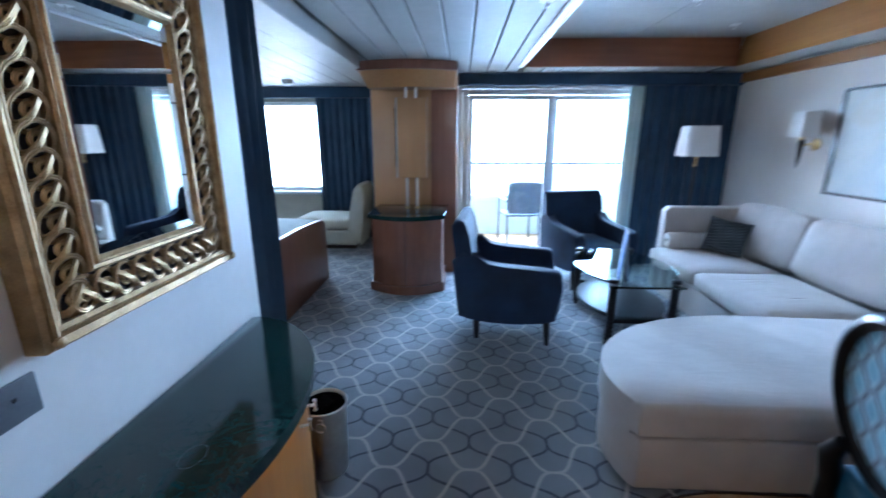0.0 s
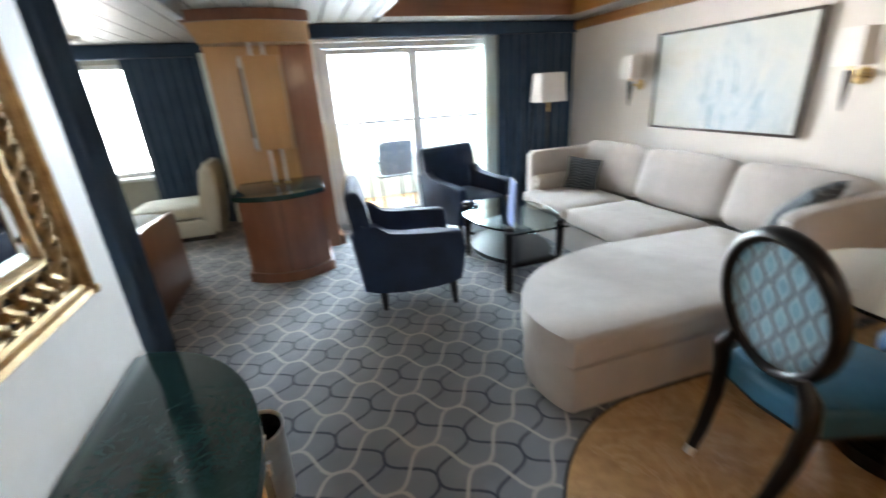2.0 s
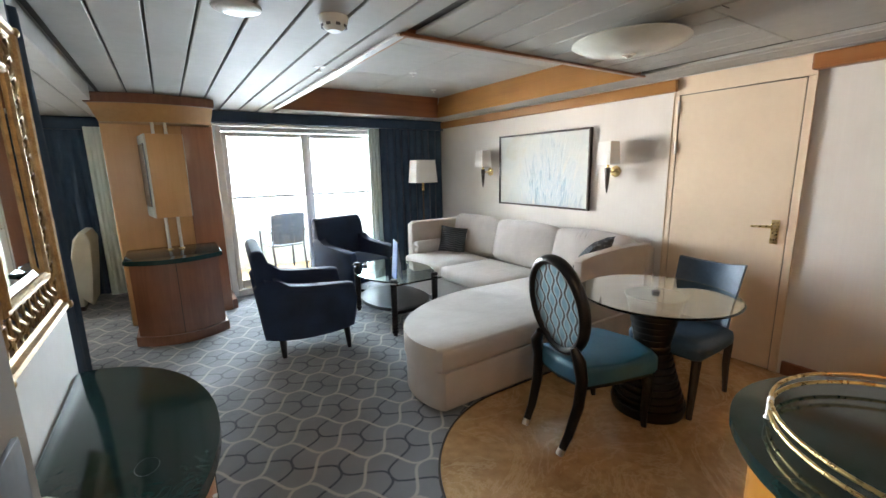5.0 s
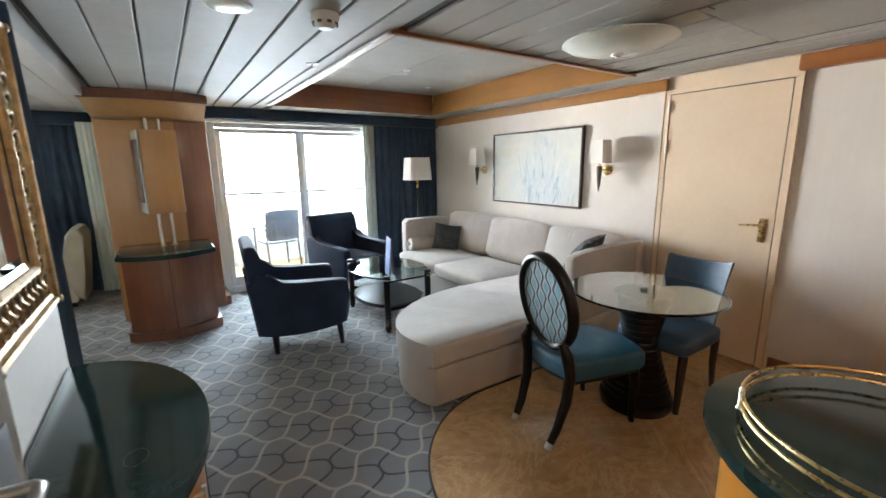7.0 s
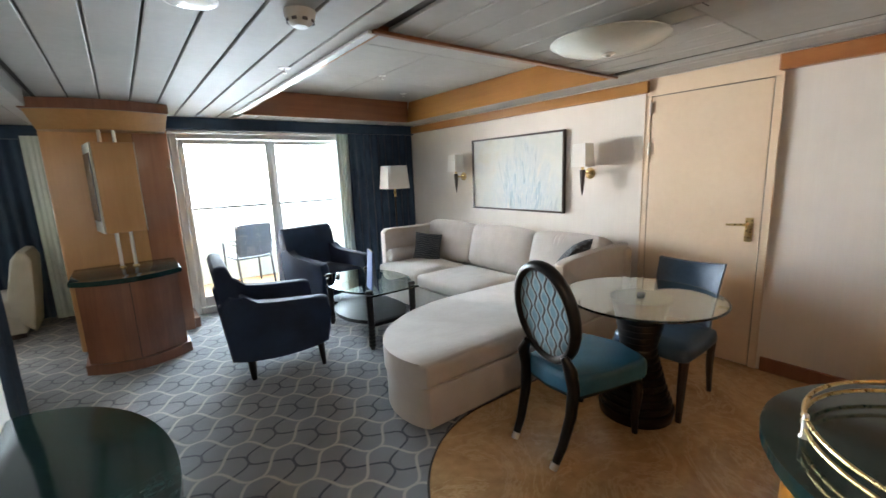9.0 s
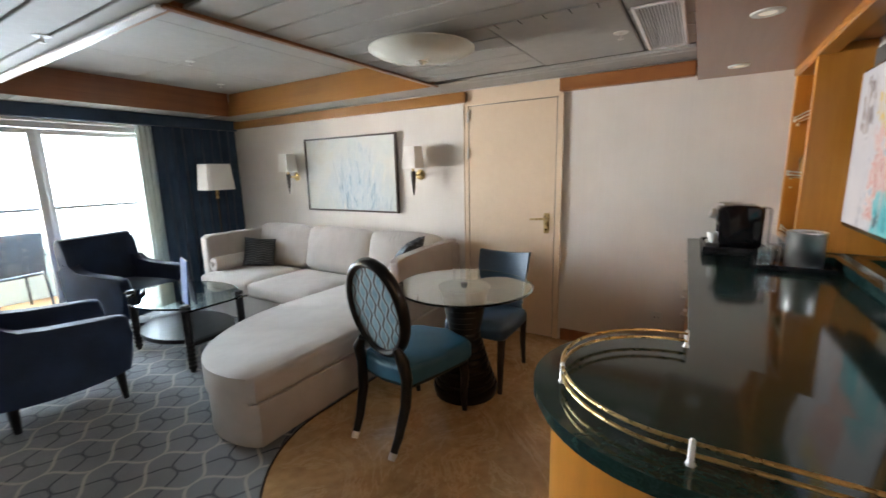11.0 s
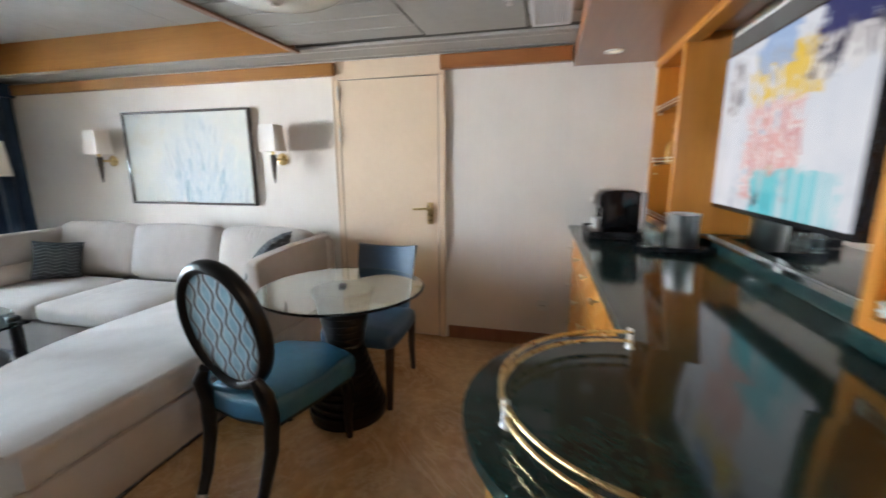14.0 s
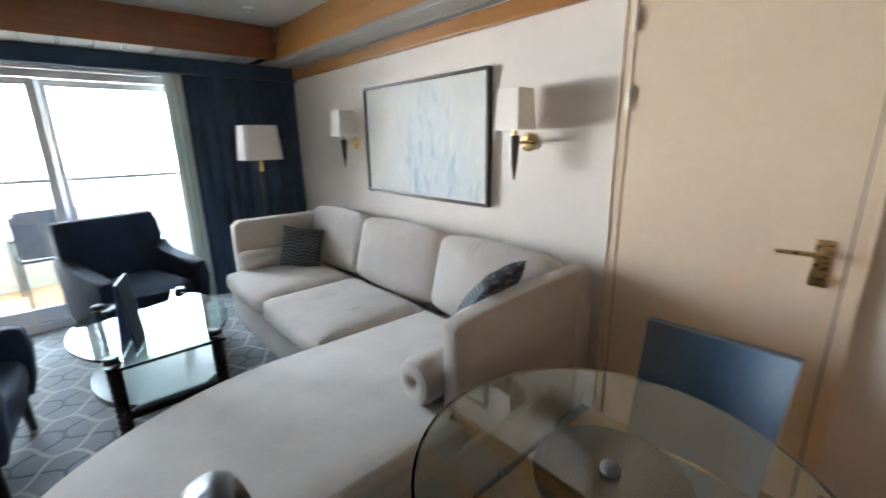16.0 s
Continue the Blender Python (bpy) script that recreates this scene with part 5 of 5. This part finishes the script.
# black inner shell added to stand for the shade inside the bin
part("liner", lathe([(0, 0.014), (0.083, 0.014), (0.0925, 0.335), (0.0915, 0.335), (0.081, 0.017), (0, 0.017)], 32), BLACK, bin_, "black lining in place of the shade inside the bin")
part("handle", moved(tube([(0.022 * math.cos(2 * math.pi * k / 18), 0, 0.022 * math.sin(2 * math.pi * k / 18)) for k in range(18)], 0.004, 6, True), pose(0.015, -0.106, 0.29)), CHROME, bin_)
part("handle_lug", moved(box(-0.01, 0.01, -0.006, 0.006, -0.012, 0.012, 0.003), pose(0.015, -0.100, 0.315)), CHROME, bin_)


# ---- pillar: television cabinet ----
def cabinet_plan(d):
    return [(-0.655 + d, 4.798), (-0.655 + d, 4.19 + d)] + [(-0.30 + (0.345 - d) * s, 4.19 + d - 0.15 * (1 - s * s)) for s in [-0.95 + 1.9 * k / 16 for k in range(17)]] + [(0.055 - d, 4.19 + d), (0.055 - d, 4.798)]


cab = thing("television_cabinet", pose(0, 0, 0), "cherry wood cabinet with bowed doors before the pillar", "cabinet")
part("plinth", prism(cabinet_plan(-0.012), 0.0, 0.085, 0.010, 2, rim_only=True), CHERRY, cab)
part("body", prism(cabinet_plan(0.014), 0.085, 0.728), CHERRY, cab)
part("door_joint", box(-0.3025, -0.2975, 4.048, 4.058, 0.09, 0.725), DARKLEG, cab)
part("top", prism(cabinet_plan(-0.022), 0.730, 0.772, 0.012, 3), GREEN, cab, "dark green marble top")
tv2 = thing("swivel_television", pose(-0.280, 4.554, 0, 0, 0, 8.5), "small television in a wooden case on brass poles", "television")
part("case", box(-0.14, 0.14, -0.20, 0.20, 1.10, 1.84, 0.006, 2), MAPLE, tv2)
part("screen_frame", box(-0.155, -0.141, -0.20, 0.20, 1.10, 1.84, 0.004, 1), CREAM, tv2, "pale screen frame")
part("screen", box(-0.163, -0.156, -0.165, 0.165, 1.20, 1.76, 0.003, 1), BLACK, tv2, "dark glass screen, off")
part("edge_strip", box(0.141, 0.145, -0.20, -0.192, 1.10, 1.84), CREAM, tv2)
for x in (-0.05, 0.05):
    part("pole", tube([(x, 0, 0.773), (x, 0, 1.10)], 0.014, 12), CHROME, tv2)
    part("pole", tube([(x, 0, 1.84), (x, 0, 1.954)], 0.014, 12), CHROME, tv2)
    part("collar", lathe([(0, 0.773), (0.026, 0.773), (0.026, 0.785), (0.016, 0.79), (0, 0.79)], 16, cx=x), BRASS, tv2)


# ---- bedroom ----
bed = thing("bed", pose(0, 0, 0), "double bed with a cherry wood footboard and pale blue cover", "bed")
foot = prism([(3.05, 0.0), (4.52, 0.0), (4.52, 0.60), (4.45, 0.655), (3.9, 0.69), (3.05, 0.70)], 0.0, 0.05, 0.012, 2)
part("footboard", moved(foot, Matrix(((0, 0, 1, -1.25), (1, 0, 0, 0), (0, 1, 0, 0), (0, 0, 0, 1)))), CHERRY, bed)
part("mattress", cushion(-3.35, -1.27, 3.05, 4.48, 0.22, 0.60, 0.02, 0.07), CREAM, bed)
part("cover", cushion(-3.3, -1.262, 3.0, 4.53, 0.42, 0.665, 0.03, 0.07, 14), BEDDING, bed, "pale blue quilted bed cover")
part("base", box(-3.35, -1.27, 3.1, 4.44, 0.0, 0.22, 0.01), CHERRY, bed)
lc = thing("lounge_chair", pose(-1.55, 6.02, 0), "cream upholstered armless lounge chair by the bedroom window", "lounge chair")
part("base", box(-0.45, 0.36, -0.30, 0.30, 0.05, 0.26, 0.03, 3), CREAM, lc)
part("seat", cushion(-0.46, 0.33, -0.30, 0.30, 0.255, 0.43, 0.025, 0.05), CREAM, lc)
own = prism([(0.22, 0.26), (0.42, 0.05), (0.46, 0.40), (0.50, 0.78), (0.46, 0.87), (0.40, 0.88), (0.34, 0.80), (0.28, 0.50)], 0.0, 0.60, 0.03, 3)
part("back", moved(own, Matrix.Translation((0, 0.30, 0)) @ pose(0, 0, 0, 90)), CREAM, lc)
part("plinth", box(-0.40, 0.34, -0.26, 0.26, 0.0, 0.05), DARKLEG, lc)


# ---- balcony furniture ----
def make_balcony_chair(m, label):
    """Faces its own +y."""
    c = thing("balcony_chair", m, label, "chair")
    part("seat", cushion(-0.22, 0.22, -0.20, 0.24, 0.40, 0.44, 0.008, 0.018, 6), OUTDOOR, c)
    own = cushion(-0.21, 0.21, -0.015, 0.015, 0.0, 0.44, 0.006, 0.014, 6)
    part("back", moved(own, pose(0, -0.235, 0.45, 8)), OUTDOOR, c, "grey woven back")
    for s in (-1, 1):
        part("back_leg", tube([(s * 0.225, -0.29, 0.88), (s * 0.225, -0.225, 0.42), (s * 0.225, -0.29, 0.0)], 0.014, 8), OUTDOOR, c)
        part("front_leg", tube([(s * 0.235, 0.25, 0.62), (s * 0.235, 0.24, 0.0)], 0.014, 8), OUTDOOR, c)
        part("arm", box(s * 0.235 - 0.022, s * 0.235 + 0.022, -0.26, 0.28, 0.62, 0.645, 0.008), OUTDOOR, c)


make_balcony_chair(pose(1.06, 6.22, 0.02, 0, 0, 8), "grey metal balcony armchair turned to the sea")
bt = thing("balcony_table", pose(1.75, 6.30, 0.02), "low grey square balcony table", "side table")
part("tabletop", box(-0.25, 0.25, -0.25, 0.25, 0.43, 0.45, 0.006), OUTDOOR, bt)
for x in (-0.21, 0.21):
    for y in (-0.21, 0.21):
        part("leg", tube([(x, y, 0.43), (x, y, 0.0)], 0.016, 8), OUTDOOR, bt)


# ---- things on the bar ----
def make_coffee_machine():
    c = thing("coffee_machine", pose(2.83, -0.345, 0.956, 0, 0, 2), "black capsule coffee machine with a silver spout, in its tray", "coffee machine")
    tray = part("tray", box(-0.21, 0.17, -0.17, 0.175, 0.0, 0.012, 0.004), BLACK, c)
    for b in ((-0.21, 0.17, 0.163, 0.175, 0.012, 0.045), (-0.21, 0.17, -0.17, -0.158, 0.012, 0.045), (-0.21, -0.198, -0.158, 0.163, 0.012, 0.045), (0.158, 0.17, -0.158, 0.163, 0.012, 0.045)):
        part("tray_rim", box(*b, 0.003, 1), BLACK, tray)
    side = [(-0.118, 0.013), (0.088, 0.013), (0.090, 0.05), (0.082, 0.06), (0.082, 0.15), (0.105, 0.165), (0.115, 0.20), (0.112, 0.245), (0.09, 0.266), (0.03, 0.275), (-0.08, 0.275), (-0.108, 0.262), (-0.118, 0.235)]
    own = prism(side, -0.100, 0.100, 0.018, 3)
    part("body", moved(own, Matrix(((0, 0, 1, 0), (1, 0, 0, 0), (0, 1, 0, 0), (0, 0, 0, 1)))), GLOSS_BLACK, c, "rounded glossy black housing")
    part("lever", tube([(-0.05, -0.02, 0.280), (-0.05, 0.08, 0.280), (0.0, 0.105, 0.276), (0.05, 0.08, 0.280), (0.05, -0.02, 0.280)], 0.007, 8), CHROME, c, "silver lever")
    part("spout", moved(lathe([(0, 0), (0.026, 0), (0.030, 0.012), (0.030, 0.034), (0.022, 0.040), (0, 0.040)], 20), pose(0.0, 0.105, 0.212, -75)), CHROME, c, "silver spout")
    part("drip_tray", box(-0.06, 0.06, 0.09, 0.155, 0.013, 0.05, 0.006), CHROME, c)
    part("water_tank", prism([(-0.075, -0.155), (0.075, -0.155), (0.075, -0.120), (-0.075, -0.120)], 0.03, 0.262, 0.010, 2), SMOKED, c, "clear water tank")
    cup = part("cup", lathe([(0, 0.0505), (0.020, 0.0505), (0.030, 0.09), (0.034, 0.112), (0.031, 0.112), (0.026, 0.08), (0, 0.056)], 20, cx=-0.07, cy=0.12), WHITE_PLASTIC, c)


make_coffee_machine()
tray = thing("serving_tray", pose(2.43, -0.555, 0.956), "low black rectangular tray on the bar", "tray")
part("base", box(-0.12, 0.12, -0.155, 0.155, 0.0, 0.008, 0.003), BLACK, tray)
for b in ((-0.12, 0.12, 0.146, 0.155, 0.008, 0.022), (-0.12, 0.12, -0.155, -0.146, 0.008, 0.022), (-0.12, -0.111, -0.146, 0.146, 0.008, 0.022), (0.111, 0.12, -0.146, 0.146, 0.008, 0.022)):
    part("rim", box(*b, 0.002, 1), BLACK, tray)
ice = thing("ice_bucket", pose(2.42, -0.60, 0.9645), "brushed steel ice bucket on the black tray", "ice bucket")
part("body", lathe([(0, 0), (0.072, 0), (0.075, 0.005), (0.077, 0.165), (0.080, 0.17), (0.077, 0.174), (0.072, 0.168), (0.069, 0.01), (0, 0.01)], 36), STEEL, ice)


def tumbler(x, y, z, tall=0.09, r=0.034):
    ob = mesh_object("drinking_glass", lathe([(0, 0), (r * 0.85, 0), (r, tall), (r - 0.003, tall), (r * 0.82, 0.012), (0, 0.012)], 24), GLASS, True)
    ob.matrix_world = pose(x, y, z)
    tagged(ob, "clear empty drinking glass standing upright", "glass", "drinking glasses")


for x, y in ((2.40, -0.475), (2.47, -0.465), (2.36, -0.44)):
    tumbler(x, y, 0.9645)
for k, (x, z, tall) in enumerate(((2.80, 1.3885, 0.13), (2.90, 1.3885, 0.13), (3.02, 1.3885, 0.10), (2.85, 1.7085, 0.12), (2.98, 1.7085, 0.12))):
    tumbler(x, -0.70, z, tall, 0.032)
dec = thing("decanter", pose(2.94, -0.66, 1.3885), "cut glass decanter with a stopper on the glass shelf", "decanter")
part("bottle", lathe([(0, 0), (0.045, 0), (0.048, 0.01), (0.048, 0.10), (0.016, 0.14), (0.016, 0.17), (0.022, 0.18), (0, 0.18)], 12), GLASS, dec)
part("stopper", lathe([(0, 0.181), (0.012, 0.185), (0.022, 0.21), (0.012, 0.235), (0, 0.24)], 10), GLASS, dec)

# ---- ceiling fittings ----
dome = thing("ceiling_lamp", pose(1.80, 1.21, 2.164), "shallow opal glass ceiling lamp with a steel finial", "ceiling lamp")
part("bowl", lathe([(0.285, -0.046), (0.287, -0.052), (0.25, -0.072), (0.18, -0.093), (0.09, -0.105), (0.0, -0.109), (0.0, -0.101), (0.17, -0.086), (0.24, -0.066), (0.275, -0.045)], 48), FROST, dome, "opal glass bowl")
part("mount", lathe([(0, -0.001), (0.10, -0.001), (0.10, -0.030), (0.02, -0.034), (0.012, -0.100), (0, -0.100)], 24), WHITE_PLASTIC, dome)
part("finial", lathe([(0, -0.107), (0.034, -0.107), (0.034, -0.113), (0.016, -0.118), (0.012, -0.126), (0, -0.128)], 18), CHROME, dome)


def ceiling_disc(name, x, y, z, profile, material, label, category, group=""):
    ob = thing(name, pose(x, y, z), label, category, group)
    part("body", lathe(profile, 28), material, ob)
    return ob


ob = ceiling_disc("ceiling_light", 0.045, 1.85, CZ, [(0, -0.010), (0.085, -0.010), (0.095, -0.006), (0.098, 0.0), (0, 0.0)], WHITE_PLASTIC, "flat round ceiling light, unlit", "ceiling light")
part("lens", lathe([(0, -0.016), (0.06, -0.015), (0.080, -0.0105), (0, -0.0105)], 28), FROST, ob)
ob = ceiling_disc("smoke_detector", 0.425, 1.76, CZ, [(0, -0.062), (0.030, -0.060), (0.052, -0.040), (0.062, -0.025), (0.064, 0.0), (0, 0.0)], WHITE_PLASTIC, "cream round smoke detector on the ceiling", "smoke detector", "smoke detectors")
for k in range(8):
    a = 2 * math.pi * k / 8
    part("slot", moved(box(-0.010, 0.010, -0.003, 0.003, -0.012, 0.0, 0.001, 1), pose(0.054 * math.cos(a), 0.054 * math.sin(a), -0.034, 0, 0, math.degrees(a) + 90)), GREY, ob)
tagged(copy_thing(ob, pose(-1.95, 5.70, 2.17)), "cream round smoke detector on the bedroom ceiling")
for x, y, z in ((0.65, 2.69, CZ), (1.85, 3.56, 2.41), (2.51, 4.23, 2.41), (2.30, 0.28, CZ - 0.004)):
    ob = ceiling_disc("sprinkler", x, y, z, [(0, -0.004), (0.034, -0.004), (0.038, 0.0), (0, 0.0)], WHITE_PLASTIC, "small ceiling sprinkler with a white rose", "sprinkler", "ceiling sprinklers")
    part("head", lathe([(0, -0.034), (0.014, -0.034), (0.014, -0.030), (0.004, -0.026), (0.004, -0.012), (0.009, -0.0045), (0, -0.0045)], 12), CHROME, ob)
for x, y in ((1.893, -0.303), (2.887, -0.275)):
    ob = ceiling_disc("downlight", x, y, 2.03, [(0.030, -0.002), (0.034, -0.007), (0.052, -0.006), (0.055, 0.0), (0.030, 0.0)], WHITE_PLASTIC, "small round recessed downlight over the bar", "downlight", "bar downlights")
    part("lens", lathe([(0, -0.0045), (0.028, -0.0045), (0.029, -0.001), (0, -0.001)], 20), WARM_LENS, ob, "lit warm lens")
vent = thing("ceiling_vent", pose(2.35, 0.085, CZ), "pale slatted air vent in the ceiling", "air vent")
for b in ((-0.40, 0.40, 0.085, 0.105, -0.012, -0.001), (-0.40, 0.40, -0.105, -0.085, -0.012, -0.001), (-0.40, -0.38, -0.085, 0.085, -0.012, -0.001), (0.38, 0.40, -0.085, 0.085, -0.012, -0.001)):
    part("frame", box(*b, 0.003, 1), WHITE_FRAME, vent)
part("backing", box(-0.379, 0.379, -0.084, 0.084, -0.003, -0.001), GREY, vent)
for k in range(13):
    y = -0.078 + k * 0.013
    part("slat", moved(box(-0.378, 0.378, -0.005, 0.005, -0.001, 0.001), pose(0, y, -0.008, 30)), WHITE_FRAME, vent, "", False)
for k in range(5):
    setting("trim_hatch_slot", box(HX0 - 0.012 + 0.0, HX0 + 0.05, 0.30 + k * 0.12, 0.305 + k * 0.12, CZ - 0.0065, CZ - 0.0045), GAP, "short dark slot in the ceiling hatch", "ceiling slot")
out = thing("wall_socket", pose(3.2185, 0.07, 0.33), "small pale wall socket beside the bar", "wall socket")
part("plate", box(-0.006, 0.0, -0.04, 0.04, -0.04, 0.04, 0.002), WHITE_PLASTIC, out)
for y in (-0.012, 0.012):
    part("hole", box(-0.0068, -0.0061, y - 0.003, y + 0.003, -0.006, 0.006), GREY, out)
